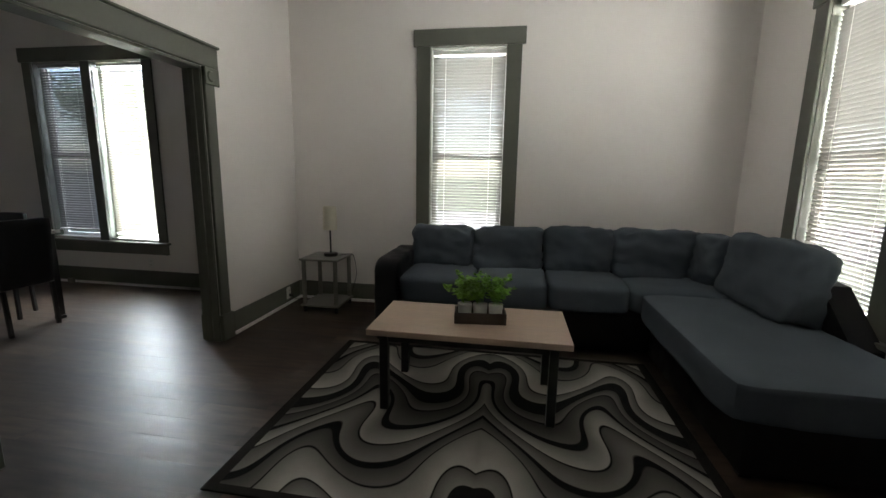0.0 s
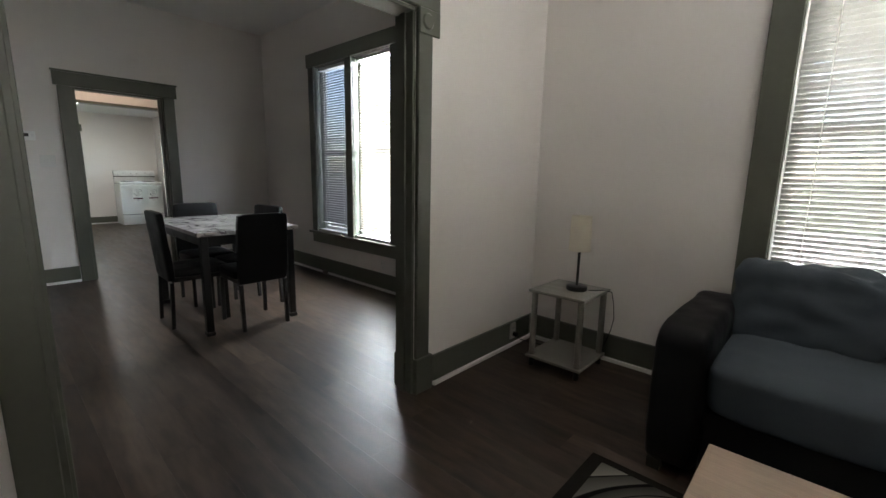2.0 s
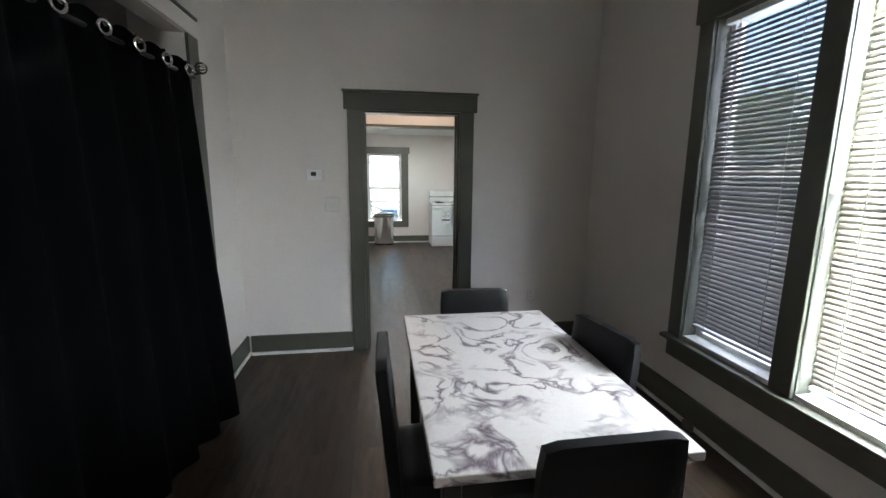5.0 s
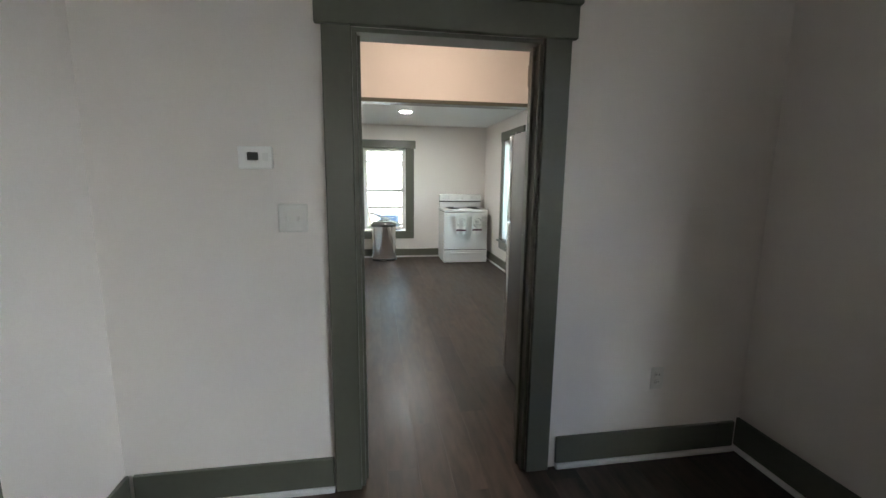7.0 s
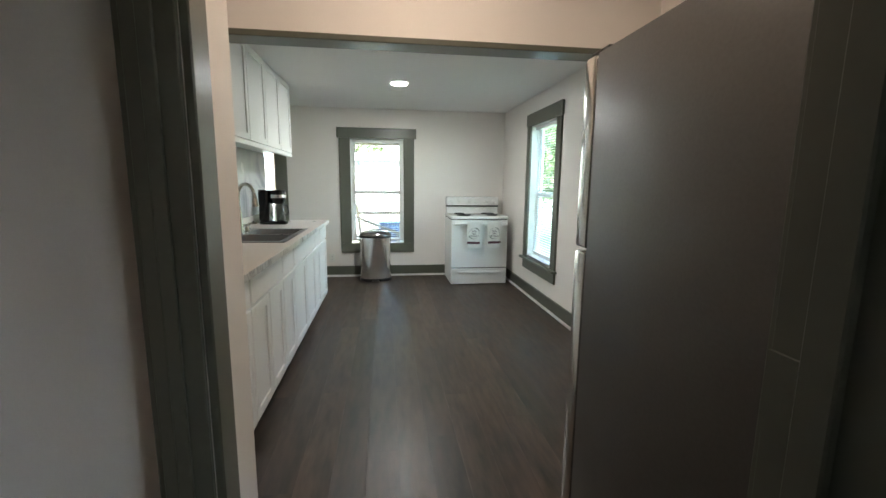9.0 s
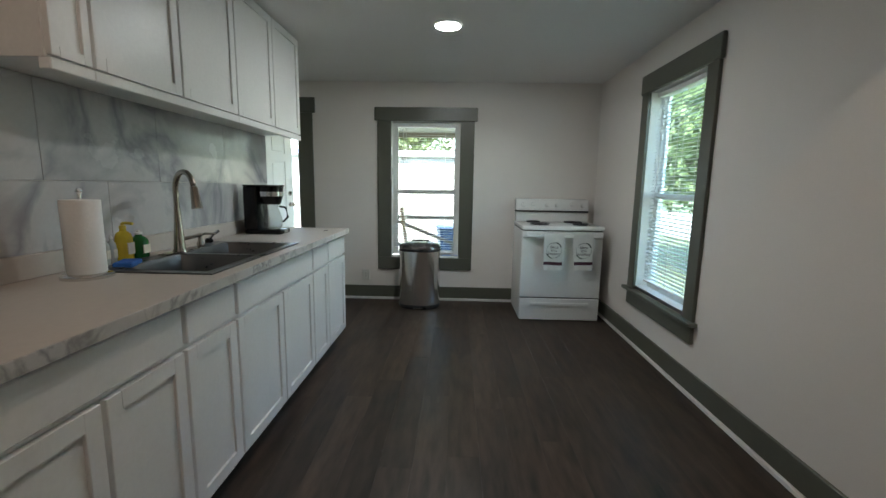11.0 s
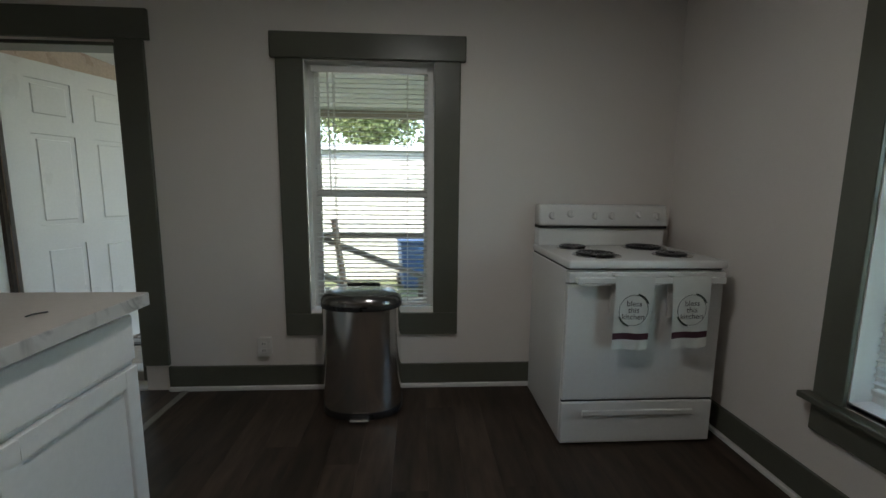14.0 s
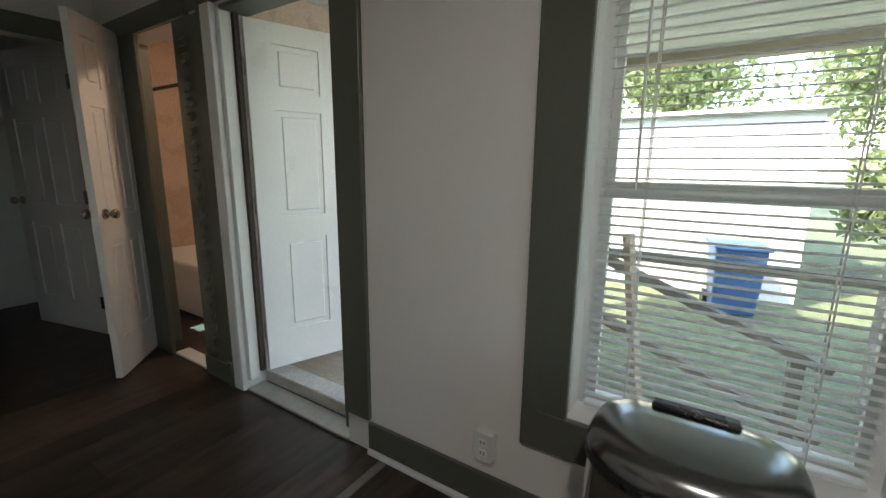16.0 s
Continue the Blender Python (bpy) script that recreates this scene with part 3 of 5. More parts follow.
# ---- living room ----
FABRIC = mat("charcoal_woven_fabric", (0.074, 0.090, 0.104), 0.95, vary=0.18, scale=5, bump=0.0012, grain=420, spec=0.15)
OAK = mat("pale_oak_veneer", (0.44, 0.33, 0.25), 0.42, vary=0.16, scale=3, bump=0.0003, grain=30, stretch=(0.7, 9, 9))
GREYMDF = mat("grey_laminate", (0.20, 0.19, 0.165), 0.4, vary=0.12, scale=4, grain=40, stretch=(1, 8, 8))
SHADE = mat("cream_linen_shade", (0.84, 0.79, 0.67), 0.9, vary=0.05, scale=8, bump=0.0006, grain=300, trans=0.35)
DARKWOOD = mat("dark_stained_wood", (0.045, 0.030, 0.022), 0.6, vary=0.3, scale=5, bump=0.0006, grain=30, stretch=(1, 8, 8))
POT = mat("white_ceramic", (0.62, 0.61, 0.57), 0.45, vary=0.06, scale=12)
LEAF = mat("fern_green", (0.17, 0.36, 0.04), 0.5, vary=0.45, scale=25, grain=80, trans=0.3)


def pillow(bm, x0, x1, y0, y1, z0, z1, power=5.0, wrinkle=0.008, cuts=15, seed=0.0):
    """A stuffed cushion: a rounded block with soft faces and a few wrinkles."""
    b2 = shape()
    bmesh.ops.create_cube(b2, size=2.0)
    bmesh.ops.subdivide_edges(b2, edges=b2.edges[:], cuts=cuts, use_grid_fill=True)
    c = Vector(((x0 + x1) / 2, (y0 + y1) / 2, (z0 + z1) / 2))
    h = Vector(((x1 - x0) / 2, (y1 - y0) / 2, (z1 - z0) / 2))
    for v in b2.verts:
        p = v.co
        s = sum(abs(a) ** power for a in p) ** (-1 / power)
        q = Vector((p.x * s * h.x, p.y * s * h.y, p.z * s * h.z))
        n = noise.noise(Vector((q.x * 5 + seed, q.y * 5 - seed, q.z * 6 + seed * 2)))
        n += 0.7 * noise.noise(Vector((q.x * 13 - seed, q.y * 13, q.z * 17 + seed))) - 0.5 * abs(noise.noise(Vector((q.x * 7 + seed, q.y * 7, q.z * 11))))
        v.co = c + q + Vector((p.x, p.y, p.z)) * (n * wrinkle)
    me = bpy.data.meshes.new("tmp")
    b2.to_mesh(me)
    b2.free()
    bm.from_mesh(me)
    bpy.data.meshes.remove(me)


def pillow_part(name, parent, spans, label="", turn=None, power=5.0, wrinkle=0.008, seed=0.0, material=None):
    bm = shape()
    pillow(bm, *spans, power=power, wrinkle=wrinkle, seed=seed)
    if turn is not None:
        bmesh.ops.transform(bm, matrix=turn, verts=bm.verts)
    return part(name, bm, material or FABRIC, parent, label, smooth=True)


def about(p, rx=0, ry=0, rz=0):
    return Matrix.Translation(p) @ pose(0, 0, 0, rx, ry, rz) @ Matrix.Translation(-Vector(p))


sofa = thing("sectional_sofa", "L-shaped sofa, charcoal fabric cushions on a black leatherette base", "sofa", pose(0, 0, 0))
BL = "black faux leather"
boxed("base", BLACK, sofa, (-0.695, 1.82, 4.66, 5.40, 0.04, 0.31), bevel=0.02, seg=2, label=BL, smooth=True)
boxed("chaise_base", BLACK, sofa, (1.10, 1.88, 3.42, 4.655, 0.04, 0.29), bevel=0.02, seg=2, label=BL, smooth=True)
pillow_part("armrest", sofa, (-0.885, -0.69, 4.60, 5.42, 0.03, 0.63), BL, power=9, wrinkle=0.004, material=BLACK)
pillow_part("back_panel", sofa, (-0.70, 1.90, 5.36, 5.52, 0.04, 0.73), BL, power=12, wrinkle=0.003, seed=2, material=BLACK)
bm = shape()
for y0, y1, zt0, zt1 in ((5.35, 4.62, 0.73, 0.73), (4.62, 4.20, 0.73, 0.70), (4.20, 3.92, 0.70, 0.44)):
    vs = [bm.verts.new(p) for p in ((1.80, y0, 0.04), (1.80, y1, 0.04), (1.80, y1, zt1), (1.80, y0, zt0), (1.94, y0, 0.04), (1.94, y1, 0.04), (1.94, y1, zt1), (1.94, y0, zt0))]
    for f in ((0, 1, 2, 3), (7, 6, 5, 4), (0, 4, 5, 1), (3, 2, 6, 7), (1, 5, 6, 2), (0, 3, 7, 4)):
        bm.faces.new([vs[i] for i in f])
part("side_panel", bm, BLACK, sofa, BL)
for i, (a, b) in enumerate(((-0.70, -0.145), (-0.14, 0.405), (0.41, 0.965))):
    pillow_part("seat_cushion", sofa, (a, b, 4.62, 5.26, 0.305, 0.51), power=8, wrinkle=0.006, seed=i * 3.1)
pillow_part("seat_cushion", sofa, (0.97, 1.78, 4.66, 5.28, 0.30, 0.49), power=7, wrinkle=0.006, seed=11)
pillow_part("chaise_cushion", sofa, (1.02, 1.83, 3.37, 4.70, 0.285, 0.475), power=14, wrinkle=0.006, seed=17)
for i, (a, b, top) in enumerate(((-0.72, -0.19, 0.835), (-0.195, 0.385, 0.84), (0.385, 0.93, 0.865), (0.925, 1.60, 0.87))):
    pillow_part("back_cushion", sofa, (a, b, 5.10, 5.34, 0.46, top), turn=about((0, 5.2, 0.5), -7, 0, 0), power=6.0, wrinkle=0.028, seed=20 + i * 2.7)
pillow_part("back_cushion", sofa, (1.50, 1.82, 4.92, 5.30, 0.46, 0.85), turn=about((1.66, 5.1, 0.5), -4, 4, 18), power=6, wrinkle=0.02, seed=41)
pillow_part("back_cushion", sofa, (1.55, 1.80, 4.12, 4.86, 0.455, 0.91), turn=about((1.67, 4.5, 0.5), 0, 11, 4), power=6.5, wrinkle=0.02, seed=47)
for x, y in ((-0.84, 4.66), (-0.84, 5.36), (1.75, 3.5), (1.16, 3.5), (1.75, 5.3)):
    boxed("foot", BLACKM, sofa, (x - 0.025, x + 0.025, y - 0.025, y + 0.025, 0.0, 0.045))

ct = thing("coffee_table", "coffee table with pale oak top and black metal legs", "coffee table", pose(0, 0, 0))
boxed("tabletop", OAK, ct, (-0.597, 0.445, 3.65, 4.17, 0.432, 0.465), bevel=0.003, seg=2)
for x in (-0.51, 0.36):
    for y in (3.69, 4.13):
        bm = shape()
        box(bm, x - 0.022, x + 0.022, y - 0.022, y + 0.022, 0.012, 0.4315, bevel=0.003)
        part("leg", bm, BLACKM, ct)
    boxed("side_rail", BLACKM, ct, (x - 0.016, x + 0.016, 3.7125, 4.1075, 0.395, 0.4315), bevel=0.002)
for y in (3.69, 4.13):
    boxed("long_rail", BLACKM, ct, (-0.4875, 0.3375, y - 0.012, y + 0.012, 0.395, 0.4315), bevel=0.002)

tray = thing("planter_tray", "dark wooden tray on the coffee table", "tray", pose(-0.027, 3.905, 0.4652, 0, 0, 6))
boxed("bottom", DARKWOOD, tray, (-0.13, 0.13, -0.055, 0.055, 0.0, 0.012))
for s in ((-0.13, 0.13, -0.065, -0.0555, 0.0, 0.062), (-0.13, 0.13, 0.0555, 0.065, 0.0, 0.062), (-0.14, -0.1305, -0.065, 0.065, 0.0, 0.062), (0.1305, 0.14, -0.065, 0.065, 0.0, 0.062)):
    boxed("side", DARKWOOD, tray, s, bevel=0.002)


def fern(bm, rng, n, spread, height):
    """Thin stems that carry pairs of small leaves."""
    for _ in range(n):
        a, lean = rng.uniform(0, 2 * math.pi), rng.uniform(0.15, 1.0)
        h = height * rng.uniform(0.5, 1.05)
        r = spread * lean
        base = Vector((rng.uniform(-0.02, 0.02), rng.uniform(-0.02, 0.02), 0.09))
        pts = [base + Vector((math.cos(a) * r * (k / 6) ** 1.4, math.sin(a) * r * (k / 6) ** 1.4, h * (k / 6) * (1.15 - 0.35 * lean * (k / 6) ** 2))) for k in range(7)]
        tube(bm, pts, 0.0011, 4)
        for k in range(2, 7):
            for s in range(3):
                d = rng.uniform(0, 2 * math.pi)
                L = rng.uniform(0.020, 0.036)
                t = Vector((math.cos(d), math.sin(d), rng.uniform(-0.4, 0.6))).normalized()
                q = t.cross(Vector((rng.uniform(-1, 1), rng.uniform(-1, 1), 1))).normalized()
                p = pts[k] + Vector((rng.uniform(-.006, .006), rng.uniform(-.006, .006), rng.uniform(-.008, .008)))
                up = t.cross(q) * L * 0.15
                vs = [bm.verts.new(p), bm.verts.new(p + t * L * 0.5 + q * L * 0.42 + up), bm.verts.new(p + t * L * 1.05), bm.verts.new(p + t * L * 0.5 - q * L * 0.42 + up)]
                bm.faces.new(vs)


rng = random.Random(5)
for i, dx in enumerate((-0.085, 0.0, 0.085)):
    m = tray.matrix_world @ pose(dx, 0, 0.0125)
    pl = thing("potted_plant", "leafy green plant in a small white pot", "plant", m, group="plants in the tray")
    bm = shape()
    lathe(bm, ((0.030, 0.0), (0.036, 0.03), (0.040, 0.085), (0.036, 0.085), (0.034, 0.078)), seg=20)
    part("pot", bm, POT, pl, smooth=True)
    bm = shape()
    fern(bm, rng, 20, 0.095, 0.15)
    part("foliage", bm, LEAF, pl, "bright green small leaves")

# side table with lamp
sd = thing("side_table", "grey laminate two-tier side table on square posts", "side table", pose(0, 0, 0))
boxed("tabletop", GREYMDF, sd, (-1.745, -1.385, 5.105, 5.485, 0.478, 0.496), bevel=0.004, seg=2)
boxed("shelf", GREYMDF, sd, (-1.745, -1.385, 5.105, 5.485, 0.055, 0.073), bevel=0.004, seg=2)
for x in (-1.715, -1.415):
    for y in (5.135, 5.455):
        bm = shape()
        cyl(bm, (x, y, 0.0735), (x, y, 0.4775), 0.019, seg=14)
        part("post", bm, GREYMDF, sd, smooth=True)
        bm = shape()
        cyl(bm, (x, y, 0.0), (x, y, 0.0545), 0.017, seg=12)
        part("foot", bm, BLACKM, sd)
lp = thing("table_lamp", "small lamp with cream drum shade on black stem", "lamp", pose(-1.53, 5.31, 0.4962))
bm = shape()
lathe(bm, ((0.062, 0.0), (0.064, 0.006), (0.062, 0.026), (0.055, 0.030)), seg=28)
part("base", bm, BLACKM, lp, smooth=True)
bm = shape()
cyl(bm, (0, 0, 0.030), (0, 0, 0.27), 0.008)
part("stem", bm, BLACKM, lp, smooth=True)
bm = shape()
lathe(bm, ((0.064, 0.245), (0.060, 0.456), (0.057, 0.456), (0.061, 0.245)), seg=32)
part("shade", bm, SHADE, lp, smooth=True)
cord = thing("power_cord", "thin black lamp cord hanging down the wall", "cord", pose(0, 0, 0))
bm = shape()
tube(bm, [(-1.46, 5.33, 0.500), (-1.40, 5.40, 0.500), (-1.372, 5.47, 0.48), (-1.365, 5.50, 0.40), (-1.36, 5.515, 0.30), (-1.375, 5.52, 0.22), (-1.40, 5.50, 0.12), (-1.5, 5.49, 0.006), (-1.8, 5.45, 0.006), (-1.92, 5.33, 0.05), (-1.955, 5.288, 0.11)], 0.003, 6)
part("wire", bm, BLACKM, cord)


def outlet(m, label, switch=False, plug=False, wide=0.07):
    """A wall plate, facing local -y."""
    o = thing("light_switch" if switch else "wall_outlet", label, "switch" if switch else "outlet", m)
    boxed("plate", OUTLET, o, (-wide / 2, wide / 2, -0.007, 0.0, -0.057, 0.057), bevel=0.003)
    if switch:
        for x in (-0.022, 0.022):
            boxed("toggle", OUTLET, o, (x - 0.005, x + 0.005, -0.018, -0.0072, -0.012, 0.010), bevel=0.002)
    else:
        for z in (-0.02, 0.02):
            boxed("socket", OUTLET, o, (-0.016, 0.016, -0.010, -0.0072, z - 0.013, z + 0.013), bevel=0.003)
            boxed("slots", DARK, o, (-0.008, -0.005, -0.0106, -0.0101, z - 0.004, z + 0.006), (0.005, 0.008, -0.0106, -0.0101, z - 0.004, z + 0.006))
    if plug:
        boxed("plug", BLACKM, o, (-0.014, 0.014, -0.04, -0.0108, -0.034, -0.006), bevel=0.004)
    return o


outlet(pose(PX1 + 0.019, 5.288, 0.115, 0, 0, 90), "white outlet with a black plug on the baseboard", plug=True)
outlet(pose(-3.70, NY, 0.265), "white outlet below the dining window")
outlet(pose(DX1, 5.046, 0.434, 0, 0, 90), "white wall outlet beside the doorway")
ko = outlet(pose(KX + 0.028, 3.223, 0.272, 0, 0, 90), "white surface-mounted outlet box beside the bin", wide=0.078)
boxed("back_box", OUTLET, ko, (-0.036, 0.036, 0.0003, 0.028, -0.054, 0.054), bevel=0.003)
outlet(pose(DX1, 3.352, 1.237, 0, 0, 90), "white double light switch plate", switch=True, wide=0.115)
th = thing("thermostat", "white thermostat with a small dark display", "thermostat", pose(DX1, 3.226, 1.471, 0, 0, 90))
boxed("body", mat("thermostat_plastic", (0.86, 0.86, 0.84), 0.35, vary=0.02), th, (-0.062, 0.062, -0.026, 0.0, -0.043, 0.043), bevel=0.005, seg=2)
boxed("display", DARK, th, (-0.028, 0.012, -0.0275, -0.0262, -0.010, 0.020))
boxed("button", WHITE, th, (0.028, 0.048, -0.0285, -0.0262, -0.012, 0.018), bevel=0.001)
bx = thing("cable_box", "small grey junction box on the baseboard", "junction box", pose(-4.706, NY - 0.0305, 0.0))
boxed("cover", GREYMDF, bx, (-0.035, 0.035, -0.03, 0.0, 0.0, 0.05), bevel=0.004)

# ---- dining room ----


def marble(name, base, vein, scale, sharp, rough=0.16):
    m = mat(name, base, rough, vary=0.04, scale=4)
    nt = m.node_tree
    b = nt.nodes["Principled BSDF"]
    tc = nt.nodes.new("ShaderNodeTexCoord")
    warp = nt.nodes.new("ShaderNodeTexNoise")
    warp.inputs["Scale"].default_value, warp.inputs["Detail"].default_value, warp.inputs["Distortion"].default_value = scale, 7, 1.1
    nt.links.new(tc.outputs["Object"], warp.inputs["Vector"])
    mask = nt.nodes.new("ShaderNodeTexNoise")
    mask.inputs["Scale"].default_value, mask.inputs["Detail"].default_value = scale * 0.9, 4
    mp = nt.nodes.new("ShaderNodeMapping")
    mp.inputs["Location"].default_value = (7.3, 2.1, 4.4)
    nt.links.new(tc.outputs["Object"], mp.inputs[0])
    nt.links.new(mp.outputs[0], mask.inputs["Vector"])
    d = nt.nodes.new("ShaderNodeMath")
    d.operation = "SUBTRACT"
    d.inputs[1].default_value = 0.5
    nt.links.new(warp.outputs[0], d.inputs[0])
    ab = nt.nodes.new("ShaderNodeMath")
    ab.operation = "ABSOLUTE"
    nt.links.new(d.outputs[0], ab.inputs[0])
    r = nt.nodes.new("ShaderNodeMapRange")
    r.inputs[1].default_value, r.inputs[2].default_value, r.inputs[3].default_value, r.inputs[4].default_value = 0.0, sharp, 1.0, 0.0
    nt.links.new(ab.outputs[0], r.inputs[0])
    mr = nt.nodes.new("ShaderNodeMapRange")
    mr.inputs[1].default_value, mr.inputs[2].default_value = 0.38, 0.56
    nt.links.new(mask.outputs[0], mr.inputs[0])
    mu = nt.nodes.new("ShaderNodeMath")
    mu.operation = "MULTIPLY"
    nt.links.new(r.outputs[0], mu.inputs[0])
    nt.links.new(mr.outputs[0], mu.inputs[1])
    mx = nt.nodes.new("ShaderNodeMix")
    mx.data_type = "RGBA"
    src = b.inputs["Base Color"].links[0].from_socket
    nt.links.new(mu.outputs[0], mx.inputs["Factor"])
    nt.links.new(src, mx.inputs["A"])
    mx.inputs["B"].default_value = (*vein, 1)
    nt.links.new(mx.outputs["Result"], b.inputs["Base Color"])
    return m


MARBLE = marble("white_marble_veined", (0.62, 0.59, 0.57), (0.16, 0.125, 0.15), 5.2, 0.05, 0.12)
dt = thing("dining_table", "dining table with veined white marble top, black legs", "dining table", pose(0, 0, 0))
boxed("tabletop", MARBLE, dt, (-4.775, -3.572, 3.832, 4.572, 0.728, 0.757), bevel=0.004, seg=2)
boxed("apron", BLACKM, dt, (-4.70, -3.645, 3.875, 3.895, 0.655, 0.7275), (-4.70, -3.645, 4.51, 4.53, 0.655, 0.7275), (-4.735, -4.715, 3.91, 4.495, 0.655, 0.7275), (-3.63, -3.61, 3.91, 4.495, 0.655, 0.7275))
for x in (-4.72, -3.625):
    for y in (3.885, 4.52):
        bm = shape()
        box(bm, x - 0.025, x + 0.025, y - 0.025, y + 0.025, 0.03, 0.7275, bevel=0.004)
        part("leg", bm, BLACKM, dt)
        boxed("leg_cap", BLACKM, dt, (x - 0.03, x + 0.03, y - 0.03, y + 0.03, 0.0, 0.0295), bevel=0.004)


def dining_chair(m):
    """Faces +y; the back stands at local y = 0."""
    c = thing("dining_chair", "black leatherette dining chair with slim square legs", "chair", m, group="chairs round the dining table")
    bm = shape()
    pillow(bm, -0.185, 0.185, 0.0, 0.045, 0.36, 0.875, power=18, wrinkle=0.0015, cuts=7)
    for v in bm.verts:
        v.co.y -= max(0, v.co.z - 0.40) * 0.09
    part("backrest", bm, BLACK, c, smooth=True)
    bm = shape()
    pillow(bm, -0.19, 0.19, 0.03, 0.42, 0.385, 0.455, power=8, wrinkle=0.0015, cuts=7)
    part("seat", bm, BLACK, c, smooth=True)
    boxed("seat_frame", BLACKM, c, (-0.175, 0.175, 0.02, 0.40, 0.355, 0.3865), bevel=0.003)
    for x in (-0.168, 0.168):
        for y, lean in ((0.02, -0.015), (0.39, 0.004)):
            bm = shape()
            box(bm, x - 0.013, x + 0.013, y - 0.013, y + 0.013, 0.0, 0.3545, bevel=0.002)
            for v in bm.verts:
                v.co.y += lean * (1 - v.co.z / 0.36)
            part("leg", bm, BLACKM, c)
    return c


ch = dining_chair(pose(-3.515, 4.253, 0, 0, 0, 90))
copy_thing(ch, pose(-4.11, 3.735, 0, 0, 0, -1))
copy_thing(ch, pose(-4.80, 4.215, 0, 0, 0, -92))
copy_thing(ch, pose(-4.20, 4.61, 0, 0, 0, 190))

CURTAIN = mat("black_blackout_curtain", (0.0022, 0.0023, 0.0027), 0.9, vary=0.3, scale=6, bump=0.0008, grain=200, spec=0.05)
cu = thing("curtain", "floor-length black curtain with steel grommets", "curtain", pose(0, 0, 0))
bm = shape()
NX, NZ = 150, 16
grid = []
for i in range(NX + 1):
    f = i / NX
    col = []
    for k in range(NZ + 1):
        g = k / NZ
        x = -3.87 - 1.50 * f + (1 - g) * 0.10 * f
        fold = 0.45 + 0.9 * abs(noise.noise(Vector((f * 5.0, g * 1.3, 4.0)))) + g * 0.35
        y = 2.60 + 0.15 * f * (1 - g) + 0.06 * f + math.sin(f * 6.5 * 2 * math.pi + 1.2 * (1 - g) * noise.noise(Vector((f * 4, g * 2, 9)))) * (0.030 + 0.020 * (1 - g)) * fold + 0.03 * (1 - g) * noise.noise(Vector((f * 9, g * 2.5, 1)))
        z = 0.02 + g * 2.065 + (0.012 * math.cos(f * 13 * 2 * math.pi) if k == NZ else 0)
        col.append(bm.verts.new((x, y, z)))
    grid.append(col)
for i in range(NX):
    for k in range(NZ):
        bm.faces.new((grid[i][k], grid[i + 1][k], grid[i + 1][k + 1], grid[i][k + 1]))
cloth = part("cloth", bm, CURTAIN, cu, smooth=True)
so = cloth.modifiers.new("thickness", "SOLIDIFY")
so.thickness = 0.003
for i in range(7):
    f = min(0.985, (i + 0.25) / 6.5)
    bm = shape()
    c = Vector((-3.87 - 1.50 * f, 2.60 + 0.06 * f + 0.040, 2.035))
    ring = [(0.026 * math.cos(t), 0.0, 0.026 * math.sin(t)) for t in [k * math.pi / 10 for k in range(21)]]
    tube(bm, [c + pose(0, 0, 0, 0, 0, -20) @ Vector(p) for p in ring], 0.0065, 8)
    part("grommet", bm, CHROME, cu, smooth=True)
rd = thing("curtain_rod", "black curtain rod with wire ball finials", "curtain rod", pose(0, 0, 0))
bm = shape()
cyl(bm, (-3.778, 2.597, 2.025), (-5.458, 2.663, 2.025), 0.010)
part("rod_bar", bm, BLACKM, rd, smooth=True)
for x, y in ((-3.845, 2.655), (-5.42, 2.72)):
    bm = shape()
    for k in range(5):
        a = k * math.pi / 5
        tube(bm, [(x + 0.032 * math.sin(t) * math.cos(a), y + 0.032 * math.cos(t), 2.07 + 0.032 * math.sin(t) * math.sin(a)) for t in [j * math.pi / 8 for j in range(17)]], 0.0025, 5)
    cyl(bm, (x, y, 2.045), (x, 2.60 + (0.06 if x < -5 else 0), 2.03), 0.006)
    part("finial", bm, BLACKM, rd)
boxes = thing("closet_shelf", "dark shelf with a folded bundle in the closet", "shelf", pose(0, 0, 0))
boxed("board", DARKWOOD, boxes, (-5.45, -3.87, 2.05, 2.45, 0.98, 1.0))
boxed("bracket", BLACKM, boxes, (-3.9, -3.88, 2.05, 2.4, 0.88, 0.9795), (-5.4, -5.38, 2.05, 2.4, 0.88, 0.9795))
tagged(boxed("wall_closet_back", WALL, None, (DX1 + 0.001, -3.741, 1.9, 2.0, 0, CEILING)), "cream closet back wall", "wall", kind="structure")

vent = thing("ceiling_vent", "brown louvred return-air vent in the ceiling", "vent", pose(-5.17, 4.14, CEILING))
VENT = mat("brown_enamel", (0.10, 0.082, 0.066), 0.5, vary=0.15, scale=6)
boxed("frame", VENT, vent, (-0.235, 0.235, -0.275, -0.245, -0.022, -0.001), (-0.235, 0.235, 0.245, 0.275, -0.022, -0.001), (-0.235, -0.205, -0.2445, 0.2445, -0.022, -0.001), (0.205, 0.235, -0.2445, 0.2445, -0.022, -0.001))
boxed("backing", DARK, vent, (-0.205, 0.205, -0.2445, 0.2445, -0.004, -0.001))
for i in range(15):
    bm = shape()
    box(bm, -0.011, 0.011, -0.244, 0.244, -0.0012, 0.0012)
    s = part("slat", bm, VENT, vent)
    s.matrix_basis = pose(-0.19 + i * 0.027, 0, -0.013, 0, 42, 0)

